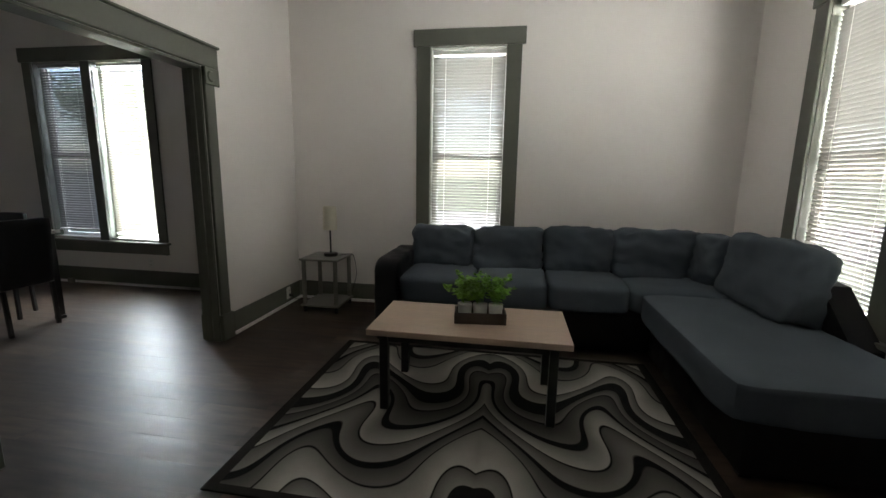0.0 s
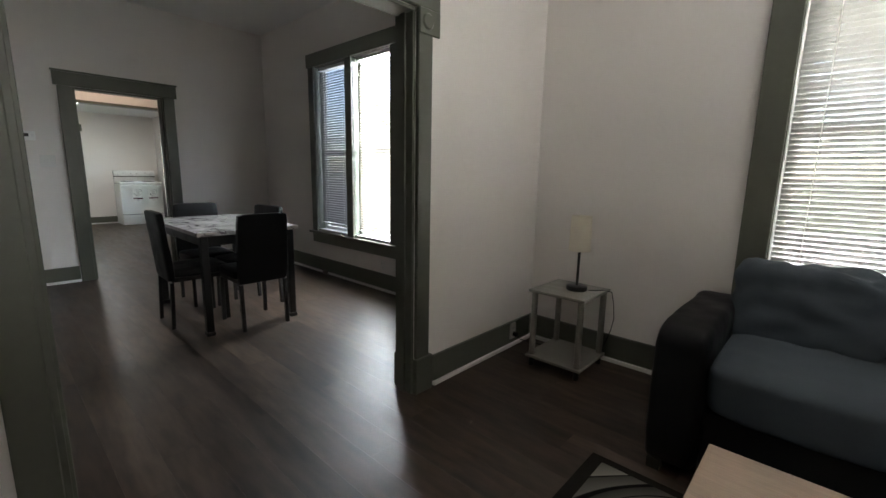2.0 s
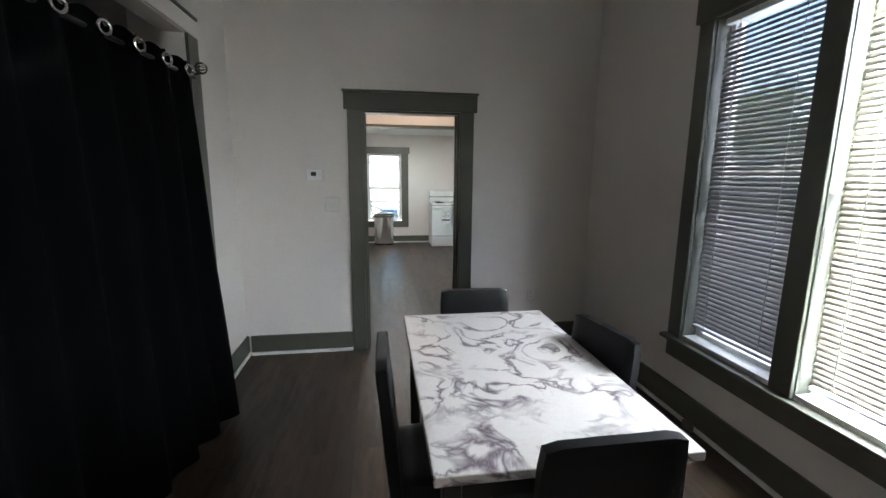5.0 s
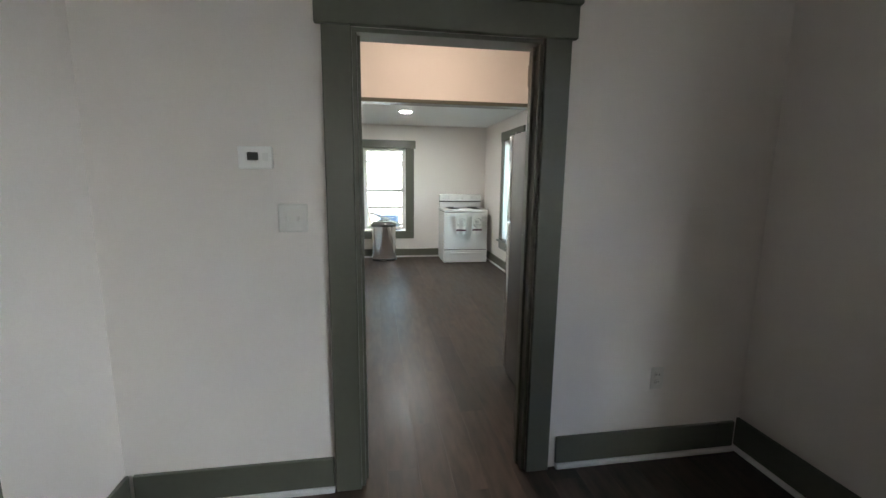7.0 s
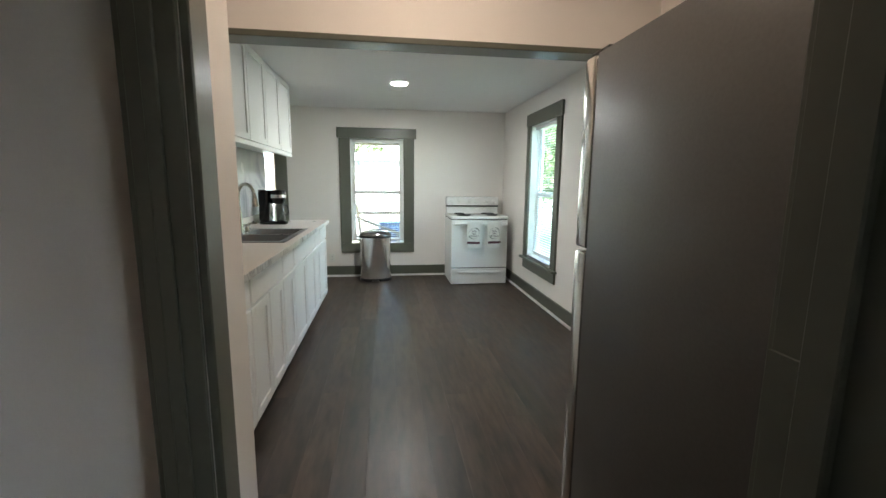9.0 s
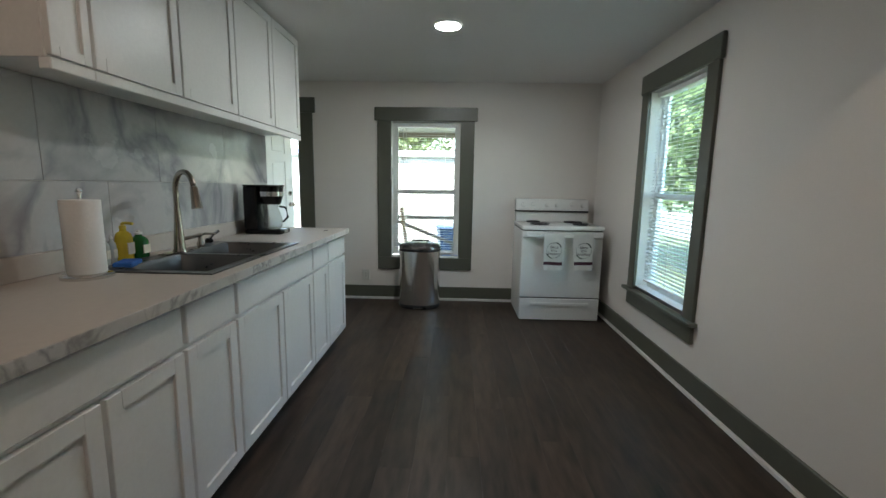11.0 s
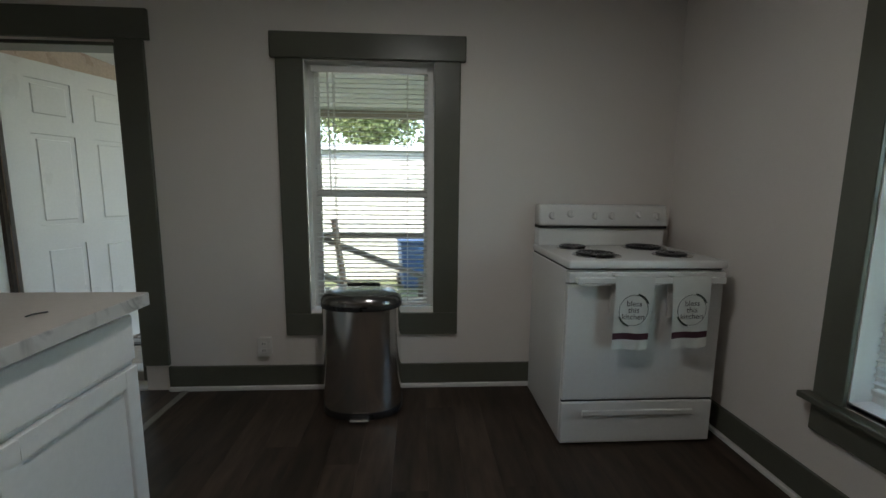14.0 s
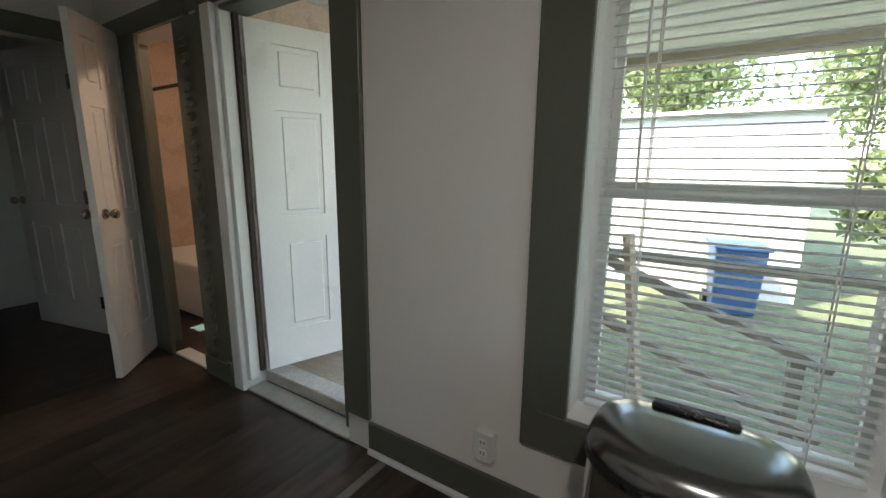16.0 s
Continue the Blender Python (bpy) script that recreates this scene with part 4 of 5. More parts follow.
# patterned rug
RUG = mat("wavy_rug", (0.5, 0.5, 0.5), 0.95, vary=0.14, scale=9, bump=0.0015, grain=350, spec=0.1)
nt = RUG.node_tree
tc = nt.nodes.new("ShaderNodeTexCoord")
sep = nt.nodes.new("ShaderNodeSeparateXYZ")
nt.links.new(tc.outputs["Object"], sep.inputs[0])


def fn(op, a, b=None, c=None):
    n = nt.nodes.new("ShaderNodeMath")
    n.operation = op
    for i, v in enumerate((a, b, c)):
        if v is None:
            continue
        if isinstance(v, (int, float)):
            n.inputs[i].default_value = v
        else:
            nt.links.new(v, n.inputs[i])
    return n.outputs[0]


X, Y = sep.outputs[0], sep.outputs[1]
AX = fn("ABSOLUTE", fn("SUBTRACT", X, 0.02))
sway = fn("MULTIPLY", fn("SINE", fn("MULTIPLY_ADD", Y, 6.4, 1.2)), 0.085)
phase = fn("MULTIPLY", fn("ADD", AX, sway), 2 * math.pi / 0.70)
amp = fn("MULTIPLY_ADD", fn("SINE", fn("MULTIPLY_ADD", Y, 4.0, 0.8)), 0.05, 0.20)
ridge = fn("MULTIPLY", fn("ADD", fn("COSINE", phase), fn("MULTIPLY", fn("COSINE", fn("MULTIPLY", phase, 2.0)), 0.16)), amp)
band = fn("SUBTRACT", fn("ADD", Y, 0.86), ridge)
band = fn("FRACT", fn("MULTIPLY", fn("ADD", band, fn("MULTIPLY", AX, 0.30)), 0.86))
rp = nt.nodes.new("ShaderNodeValToRGB")
rp.color_ramp.interpolation = "LINEAR"
stops = ((0.0, 0.016), (0.11, 0.30), (0.20, 0.010), (0.212, 0.52), (0.385, 0.010), (0.397, 0.17), (0.49, 0.010), (0.53, 0.24), (0.64, 0.010), (0.652, 0.42), (0.76, 0.012), (0.80, 0.14), (0.92, 0.010), (0.932, 0.20))
shaded = []
for (p, v), (q, _) in zip(stops, stops[1:] + ((1.0, 0.0),)):
    shaded += [(p, v), (q - 0.004, v * (0.45 if v > 0.1 else 0.9))]
stops = shaded
el = rp.color_ramp.elements
while len(el) < len(stops):
    el.new(0.5)
for e, (p, v) in zip(el, stops):
    e.position, e.color = p, (v * 0.62, v * 0.59, v * 0.52, 1)
nt.links.new(band, rp.inputs[0])
edge = fn("MAXIMUM", fn("GREATER_THAN", fn("ABSOLUTE", X), 1.0), fn("GREATER_THAN", fn("ABSOLUTE", Y), 0.745))
mx = nt.nodes.new("ShaderNodeMix")
mx.data_type = "RGBA"
nt.links.new(edge, mx.inputs["Factor"])
mul = nt.nodes.new("ShaderNodeMix")
mul.data_type, mul.blend_type = "RGBA", "MULTIPLY"
mul.inputs["Factor"].default_value = 1.0
b = nt.nodes["Principled BSDF"]
src = b.inputs["Base Color"].links[0].from_socket
dbl = nt.nodes.new("ShaderNodeVectorMath")
dbl.operation = "SCALE"
dbl.inputs["Scale"].default_value = 2.0
nt.links.new(src, dbl.inputs[0])
nt.links.new(rp.outputs[0], mul.inputs["A"])
nt.links.new(dbl.outputs[0], mul.inputs["B"])
nt.links.new(mul.outputs["Result"], mx.inputs["A"])
mx.inputs["B"].default_value = (0.016, 0.014, 0.012, 1)
nt.links.new(mx.outputs["Result"], b.inputs["Base Color"])
rug = tagged(boxed("area_rug", RUG, None, (-1.055, 1.055, -0.785, 0.785, 0.0, 0.010), bevel=0.003, seg=2), "black, grey and cream rug with wavy bands", "rug")
rug.matrix_world = pose(0, 3.765, 0.001)

# ---- kitchen ----
CAB = mat("white_cabinet_paint", (0.80, 0.80, 0.79), 0.38, vary=0.04, scale=3, bump=0.0004, grain=70)
TOP = mat("pale_laminate_worktop", (0.48, 0.44, 0.40), 0.45, vary=0.05, scale=5, grain=40, rvary=0.02)
EDGE = marble("marbled_laminate_edge", (0.56, 0.55, 0.53), (0.30, 0.29, 0.29), 6.0, 0.06, 0.35)
TILE = marble("grey_marble_tile", (0.50, 0.50, 0.50), (0.28, 0.29, 0.31), 2.2, 0.10, 0.2)
ENAMEL = mat("white_enamel", (0.76, 0.76, 0.74), 0.25, vary=0.03, scale=1.5, rvary=0.02)
GROUT = mat("grout", (0.50, 0.49, 0.47), 0.85)
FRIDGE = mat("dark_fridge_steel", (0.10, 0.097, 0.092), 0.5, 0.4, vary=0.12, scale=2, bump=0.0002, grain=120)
PLASTIC = mat("black_plastic", (0.014, 0.014, 0.015), 0.3, vary=0.1)


def front(parent, name, x0, x1, z0, z1, y, frame=0.05, knob=False):
    """A painted shaker front facing +y: frame proud of its panel."""
    f, z = frame, 0.019
    bm = shape()
    box(bm, x0, x0 + f, y, y + z, z0, z1, bevel=0.002)
    box(bm, x1 - f, x1, y, y + z, z0, z1, bevel=0.002)
    box(bm, x0 + f, x1 - f, y, y + z - 0.0002, z0, z0 + f)
    box(bm, x0 + f, x1 - f, y, y + z - 0.0002, z1 - f, z1)
    d = part(name, bm, CAB, parent)
    boxed("panel", CAB, d, (x0 + f, x1 - f, y, y + 0.009, z0 + f, z1 - f))
    return d


def base_unit(x0, x1, doors, top=0.8645, label="white painted base cabinet"):
    u = thing("base_cabinet", label, "cabinet", pose(0, 0, 0), group="kitchen base cabinets")
    boxed("body", CAB, u, (x0 + 0.0005, x1 - 0.0005, 2.705, 3.300, 0.09, top), (x0 + 0.0005, x1 - 0.0005, 2.705, 3.235, 0.0, 0.0895))
    if top < 0.8:
        boxed("front_rail", CAB, u, (x0 + 0.0005, x1 - 0.0005, 3.2805, 3.300, top + 0.0005, 0.8645))
    boxed("drawer_front", CAB, u, (x0 + 0.012, x1 - 0.012, 3.3003, 3.320, 0.715, 0.845), bevel=0.003)
    for a, b in doors:
        front(u, "door", a + 0.008, b - 0.008, 0.105, 0.695, 3.3003)


base_unit(-10.60, -10.17, [(-10.60, -10.17)])
base_unit(-10.17, -9.86, [(-10.17, -9.86)])
base_unit(-9.86, -8.955, [(-9.86, -9.41), (-9.41, -8.955)], 0.70, label="white painted sink cabinet with two doors")
base_unit(-8.955, -8.63, [(-8.955, -8.63)], 0.70)
base_unit(-8.63, -7.98, [(-8.63, -8.305), (-8.305, -7.98)])
base_unit(-7.98, -7.352, [(-7.98, -7.66), (-7.66, -7.352)])
wt = thing("worktop", "pale marbled laminate worktop with upstand", "worktop", pose(0, 0, 0))
SX0, SX1, SY0, SY1 = -9.71, -8.87, 2.815, 3.275
bm = shape()
gx, gy = (-10.625, SX0, SX1, -7.352), (2.705, SY0, SY1, 3.345)
grid = [[bm.verts.new((x, y, 0.90)) for y in gy] for x in gx]
for i in range(3):
    for k in range(3):
        if (i, k) != (1, 1):
            bm.faces.new((grid[i][k], grid[i + 1][k], grid[i + 1][k + 1], grid[i][k + 1]))
lower = bmesh.ops.extrude_face_region(bm, geom=bm.faces[:], use_keep_orig=True)
for v in lower["geom"]:
    if isinstance(v, bmesh.types.BMVert):
        v.co.z = 0.865
part("slab", bm, TOP, wt)
boxed("front_edge", EDGE, wt, (-10.625, -7.352, 3.3452, 3.3485, 0.863, 0.8995), bevel=0.001, label="marbled laminate front edge")
boxed("upstand", TOP, wt, (-10.62, -7.352, 2.7055, 2.725, 0.9005, 0.985), bevel=0.003)
tie = thing("twist_tie", "bent dark twist tie lying on the worktop", "twist tie", pose(-10.398, 3.234, 0.9005))
bm = shape()
tube(bm, [(0.020, -0.008, 0.003), (0.004, -0.006, 0.004), (-0.020, 0.008, 0.003)], 0.002, 6)
part("wire", bm, PLASTIC, tie)
sk = thing("kitchen_sink", "double-bowl stainless steel sink", "sink", pose(0, 0, 0))
SINKM = mat("sink_steel", (0.16, 0.16, 0.16), 0.36, 1.0, vary=0.1, scale=5, grain=120, stretch=(1, 9, 9))
bm = shape()
r = 0.028
mid = (SX0 + SX1) / 2
for s in ((SX0 - 0.012, SX1 + 0.012, SY0 - 0.012, SY0 + 0.07), (SX0 - 0.012, SX1 + 0.012, SY1 - r, SY1 + 0.012), (SX0 - 0.012, SX0 + r, SY0 + 0.07, SY1 - r), (SX1 - r, SX1 + 0.012, SY0 + 0.07, SY1 - r), (mid - 0.016, mid + 0.016, SY0 + 0.07, SY1 - r)):
    box(bm, *s, 0.9003, 0.906)
part("rim", bm, SINKM, sk)
for a, b in ((SX0 + r, mid - 0.016), (mid + 0.016, SX1 - r)):
    bm = shape()
    n = 32
    rings = []
    for k, (ins, z) in enumerate(((0.0, 0.9035), (0.006, 0.89), (0.014, 0.80), (0.022, 0.755), (0.06, 0.742), (0.14, 0.738))):
        ring = []
        cx, cy, hx, hy = (a + b) / 2, (SY0 + 0.07 + SY1 - r) / 2, (b - a) / 2 - ins, (SY1 - r - SY0 - 0.07) / 2 - ins
        for i in range(n):
            t = 2 * math.pi * i / n
            c, s = math.cos(t), math.sin(t)
            q = (abs(c) ** 6 + abs(s) ** 6) ** (-1 / 6)
            ring.append(bm.verts.new((cx + hx * c * q, cy + hy * s * q, z)))
        rings.append(ring)
    for u, v in zip(rings, rings[1:]):
        for i in range(n):
            bm.faces.new((u[i], u[(i + 1) % n], v[(i + 1) % n], v[i]))
    bm.faces.new(rings[-1])
    part("bowl", bm, SINKM, sk, smooth=True)
    bm = shape()
    cyl(bm, ((a + b) / 2, 3.05, 0.7385), ((a + b) / 2, 3.05, 0.743), 0.04, 0.035)
    part("drain", bm, CHROME, sk)
fc = thing("kitchen_faucet", "brushed nickel gooseneck faucet with pull-down head", "faucet", pose(-9.33, 2.852, 0.9065, 0, 0, -27))
bm = shape()
cyl(bm, (0, 0, 0), (0, 0, 0.012), 0.032, 0.03, 24)
lathe(bm, ((0.027, 0.012), (0.024, 0.05), (0.018, 0.13), (0.014, 0.20)), seg=20)
part("body", bm, NICKEL, fc, smooth=True)
bm = shape()
tube(bm, [(0, 0, 0.19), (0, 0, 0.28)] + [(0, 0.075 - 0.075 * math.cos(t), 0.30 + 0.082 * math.sin(t)) for t in [k * math.pi / 12 for k in range(0, 12)]], 0.0125, 14)
part("neck", bm, NICKEL, fc, smooth=True)
bm = shape()
cyl(bm, (0, 0.149, 0.315), (0, 0.165, 0.215), 0.015, 0.024, 18)
part("spray_head", bm, NICKEL, fc, smooth=True)
bm = shape()
tube(bm, [(-0.01, 0.0, 0.06), (-0.05, 0.01, 0.065), (-0.10, 0.02, 0.075)], 0.009, 10)
part("lever", bm, NICKEL, fc, smooth=True)
boxed("base_plate", NICKEL, fc, (-0.12, 0.12, -0.026, 0.026, -0.0002, 0.006), bevel=0.002).matrix_basis = pose(0, 0, 0, 0, 0, 27)
sp = thing("soap_dispenser", "nickel soap pump set in the sink deck", "soap dispenser", pose(-9.50, 2.85, 0.9065))
bm = shape()
lathe(bm, ((0.018, 0.0), (0.018, 0.02), (0.012, 0.03), (0.010, 0.06)), seg=16)
tube(bm, [(0, 0, 0.058), (-0.01, 0.02, 0.068), (-0.02, 0.07, 0.066)], 0.006, 8)
part("pump", bm, NICKEL, sp, smooth=True)
br = thing("dish_brush", "dark scrub brush leaning on the sink edge", "brush", pose(-9.66, 2.80, 0.901))
bm = shape()
lathe(bm, ((0.020, 0.0), (0.022, 0.02), (0.012, 0.03)), seg=14)
part("bristles", bm, PLASTIC, br)
bm = shape()
tube(bm, [(0, 0, 0.025), (-0.01, 0.02, 0.05), (-0.015, 0.05, 0.07)], 0.008, 8)
part("handle", bm, CHROME, br, smooth=True)


def bottle(label, at, color, cap, pump, h, r, rough=0.15):
    b = thing("soap_bottle", label, "bottle", pose(*at))
    bm = shape()
    lathe(bm, ((r * 0.92, 0.0), (r, 0.01), (r, h * 0.62), (r * 0.85, h * 0.72), (r * 0.38, h * 0.80), (r * 0.38, h * 0.86)), seg=20)
    part("bottle_body", bm, mat("liquid_" + cap, color, rough, vary=0.05, trans=0.3), b, smooth=True)
    bm = shape()
    lathe(bm, ((r * 0.42, h * 0.861), (r * 0.42, h * 0.93), (r * 0.2, h * 0.94), (r * 0.2, h)), seg=14)
    if pump:
        tube(bm, [(0, 0, h * 0.985), (0.0, 0.015, h), (0.0, 0.045, h * 0.985)], 0.006, 8)
    part("cap", bm, mat("cap_" + cap, color if pump else (0.7, 0.7, 0.68), 0.4, vary=0.03), b, smooth=True)
    boxed("label_band", mat("label_" + cap, (0.75, 0.72, 0.60), 0.5), b, (-r * 0.55, r * 0.55, r * 0.9, r * 1.02, h * 0.2, h * 0.5))


bottle("yellow hand soap bottle with pump", (-9.085, 2.775, 0.9005), (0.72, 0.56, 0.06), "yellow", True, 0.165, 0.032)
bottle("green dish soap bottle with clear cap", (-9.17, 2.775, 0.9005), (0.02, 0.16, 0.04), "green", False, 0.125, 0.036)
for x in (-9.00, -9.035):
    bottle("small clear plastic bottle by the sink", (x, 2.76, 0.9005), (0.55, 0.58, 0.54), "clear%d" % round(-x * 1000), False, 0.12, 0.017)
spg = thing("sponge", "blue scouring sponge beside the sink", "sponge", pose(-8.99, 2.86, 0.9005, 0, 0, 20))
boxed("foam", mat("blue_sponge", (0.03, 0.14, 0.45), 0.95, vary=0.25, scale=30, bump=0.002, grain=150), spg, (-0.055, 0.055, -0.035, 0.035, 0.0, 0.022), bevel=0.005)
pt = thing("paper_towel_holder", "paper towel roll on a steel stand", "paper towels", pose(-8.78, 2.88, 0.9005))
bm = shape()
lathe(bm, ((0.078, 0.0), (0.078, 0.010), (0.070, 0.016)), seg=32)
part("stand", bm, STEEL, pt, smooth=True)
bm = shape()
lathe(bm, ((0.020, 0.017), (0.056, 0.017), (0.058, 0.02), (0.058, 0.272), (0.056, 0.275), (0.020, 0.275)), seg=36)
part("paper_roll", bm, mat("paper_towel", (0.80, 0.80, 0.79), 0.95, vary=0.03, scale=12, bump=0.0012, grain=90), pt, smooth=True)
bm = shape()
cyl(bm, (0, 0, 0.016), (0, 0, 0.30), 0.006)
ball(bm, (0, 0, 0.305), 0.011)
part("rod", bm, STEEL, pt)
COFFEE = mat("gloss_black_plastic", (0.004, 0.004, 0.0045), 0.2, vary=0.1, spec=0.35)
cm = thing("coffee_maker", "black drip coffee maker with glass carafe", "coffee maker", pose(-10.20, 2.87, 0.9003))
boxed("base", COFFEE, cm, (-0.085, 0.085, -0.10, 0.15, 0.0, 0.032), bevel=0.012, seg=2, smooth=True)
boxed("water_tank", COFFEE, cm, (-0.085, 0.085, -0.10, -0.005, 0.0325, 0.318), bevel=0.012, seg=2, smooth=True)
boxed("lid", COFFEE, cm, (-0.085, 0.085, -0.10, 0.12, 0.3185, 0.33), bevel=0.004)
bm = shape()
cyl(bm, (0, 0.055, 0.20), (0, 0.055, 0.262), 0.062, 0.08, 28)
cyl(bm, (0, 0.055, 0.2622), (0, 0.055, 0.318), 0.081, 0.083, 28)
part("filter_basket", bm, COFFEE, cm, smooth=True)
bm = shape()
cyl(bm, (0, 0.055, 0.255), (0, 0.055, 0.285), 0.0835, 0.0845, 28)
part("steel_band", bm, STEEL, cm, "brushed steel band", smooth=True)
bm = shape()
lathe(bm, ((0.050, 0.034), (0.064, 0.05), (0.066, 0.09), (0.048, 0.155), (0.038, 0.18), (0.044, 0.198)), (0, 0.06, 0), 24)
part("carafe", bm, glass("carafe_glass", (0.75, 0.76, 0.75), 0.02), cm, "clear glass carafe", smooth=True)
bm = shape()
tube(bm, [(-0.03, 0.095, 0.185), (-0.05, 0.135, 0.175), (-0.055, 0.145, 0.11), (-0.04, 0.115, 0.075)], 0.008, 8)
part("carafe_handle", bm, PLASTIC, cm)
boxed("controls", STEEL, cm, (-0.03, 0.03, 0.1501, 0.153, 0.008, 0.024))
# wall cabinets
for x0, x1, split in ((-10.60, -9.68, -10.15), (-9.68, -8.76, -9.215), (-8.76, -8.605, None)):
    u = thing("wall_cabinet", "white painted wall cabinet with two doors" if split else "narrow white painted wall cabinet", "cabinet", pose(0, 0, 0), group="kitchen wall cabinets")
    boxed("body", CAB, u, (x0 + 0.0005, x1 - 0.0005, 2.705, 2.980, 1.60, KCEIL - 0.002))
    boxed("bottom_rail", CAB, u, (x0 + 0.0005, x1 - 0.0005, 2.960, 2.9995, 1.565, 1.5995), bevel=0.003)
    for a, b in ((x0, split), (split, x1)) if split else ((x0, x1),):
        front(u, "door", a + 0.006, b - 0.006, 1.606, KCEIL - 0.012, 2.9805, 0.045 if split else 0.03)
# stove
st = thing("stove", "white electric coil stove with six knobs", "stove", pose(0, 0, 0))
Y0, Y1 = 4.80, 5.54
boxed("body", ENAMEL, st, (-11.80, -11.235, Y0, Y1, 0.008, 0.848), bevel=0.004)
boxed("cooktop", ENAMEL, st, (-11.80, -11.200, Y0 - 0.003, Y1 + 0.003, 0.857, 0.895), bevel=0.010, seg=3, smooth=True)
# Dark strip stands in for the shade under the cooktop.
boxed("gap_shade_strip", DARK, st, (-11.79, -11.23, Y0 + 0.004, Y1 - 0.004, 0.8482, 0.8568))
bm = shape()
box(bm, -11.80, -11.715, Y0 + 0.005, Y1 - 0.005, 0.8955, 0.994, bevel=0.004)
part("splash_panel", bm, ENAMEL, st)
# Shade below the control panel, put in as a dark strip.
boxed("gap_shadow_strip", DARK, st, (-11.795, -11.700, Y0 + 0.003, Y1 - 0.003, 0.9943, 1.0082))
bm = shape()
box(bm, -11.80, -11.685, Y0, Y1, 1.0085, 1.127, bevel=0.014, seg=3)
for v in bm.verts:
    if v.co.x > -11.75:
        v.co.x -= (v.co.z - 1.008) * 0.25
part("control_panel", bm, ENAMEL, st, smooth=True)
for i, f in enumerate((0.10, 0.24, 0.43, 0.56, 0.77, 0.91)):
    y, z = Y0 + f * (Y1 - Y0), 1.068 + (0.006 if i in (1, 4) else -0.004)
    x = -11.685 - (z - 1.008) * 0.25
    bm = shape()
    cyl(bm, (x + 0.0006, y, z), (x + 0.020, y, z + 0.004), 0.021, 0.018, 20)
    box(bm, x + 0.018, x + 0.027, y - 0.003, y + 0.003, z - 0.014, z + 0.020)
    part("knob", bm, ENAMEL, st, "white knob", smooth=True)
for i, (x, y, rr) in enumerate(((-11.62, 4.97, 0.075), (-11.36, 4.99, 0.098), (-11.62, 5.37, 0.098), (-11.36, 5.37, 0.075))):
    bm = shape()
    lathe(bm, ((rr + 0.016, 0.8952), (rr + 0.014, 0.8985), (rr + 0.002, 0.897), (rr - 0.02, 0.8956)), (x, y, 0), 28)
    pan = part("drip_pan", bm, CHROME, st, "chrome drip pan", smooth=True)
    bm = shape()
    turns = 4.0
    tube(bm, [(x + rr * (0.18 + 0.80 * k / 70) * math.cos(turns * 2 * math.pi * k / 70), y + rr * (0.18 + 0.80 * k / 70) * math.sin(turns * 2 * math.pi * k / 70), 0.904) for k in range(71)], 0.0065, 6)
    part("coil", bm, PLASTIC, st, "black heating coil", smooth=True)
boxed("oven_door", ENAMEL, st, (-11.2345, -11.212, Y0 + 0.002, Y1 - 0.002, 0.225, 0.785), bevel=0.006, seg=2)
boxed("door_rail", ENAMEL, st, (-11.2345, -11.205, Y0 + 0.002, Y1 - 0.002, 0.79, 0.842), bevel=0.006, seg=2)
boxed("drawer_front", ENAMEL, st, (-11.2345, -11.210, Y0 + 0.002, Y1 - 0.002, 0.008, 0.215), bevel=0.006, seg=2)
# Dark strip for the shade between oven door and drawer.
boxed("gap_shadow_strip", DARK, st, (-11.2345, -11.222, Y0 + 0.004, Y1 - 0.004, 0.2153, 0.2247))
boxed("drawer_lip", ENAMEL, st, (-11.2095, -11.198, Y0 + 0.10, Y1 - 0.10, 0.150, 0.178), bevel=0.005, seg=2)
hd = boxed("oven_handle", ENAMEL, st, (-11.185, -11.160, Y0 + 0.03, Y1 - 0.03, 0.795, 0.825), (-11.2045, -11.185, Y0 + 0.03, Y0 + 0.06, 0.798, 0.822), (-11.2045, -11.185, Y1 - 0.06, Y1 - 0.03, 0.798, 0.822), bevel=0.005, seg=2)
boxed("foot", DARK, st, (-11.78, -11.25, Y0 + 0.02, Y1 - 0.02, 0.0, 0.0078))
TOWEL = mat("white_cotton_towel", (0.66, 0.65, 0.62), 0.95, vary=0.06, scale=14, bump=0.001, grain=260)
PLUM = mat("plum_stripe", (0.075, 0.028, 0.040), 0.95, vary=0.1, scale=20, bump=0.001, grain=260)
INK = mat("dark_print", (0.05, 0.028, 0.035), 0.9, vary=0.05)
SPRIG = mat("grey_green_print", (0.07, 0.085, 0.07), 0.9, vary=0.1)


def text(name, words, size, m, material, parent):
    cu = bpy.data.curves.new(name, "FONT")
    cu.body, cu.size, cu.align_x, cu.align_y = words, size, "CENTER", "CENTER"
    tmp = bpy.data.objects.new(name, cu)
    scene.collection.objects.link(tmp)
    me = bpy.data.meshes.new_from_object(tmp.evaluated_get(bpy.context.evaluated_depsgraph_get()))
    bpy.data.objects.remove(tmp)
    me.materials.clear()
    me.materials.append(material)
    ob = new(name, me)
    ob.parent = parent
    ob.matrix_basis = m
    return ob


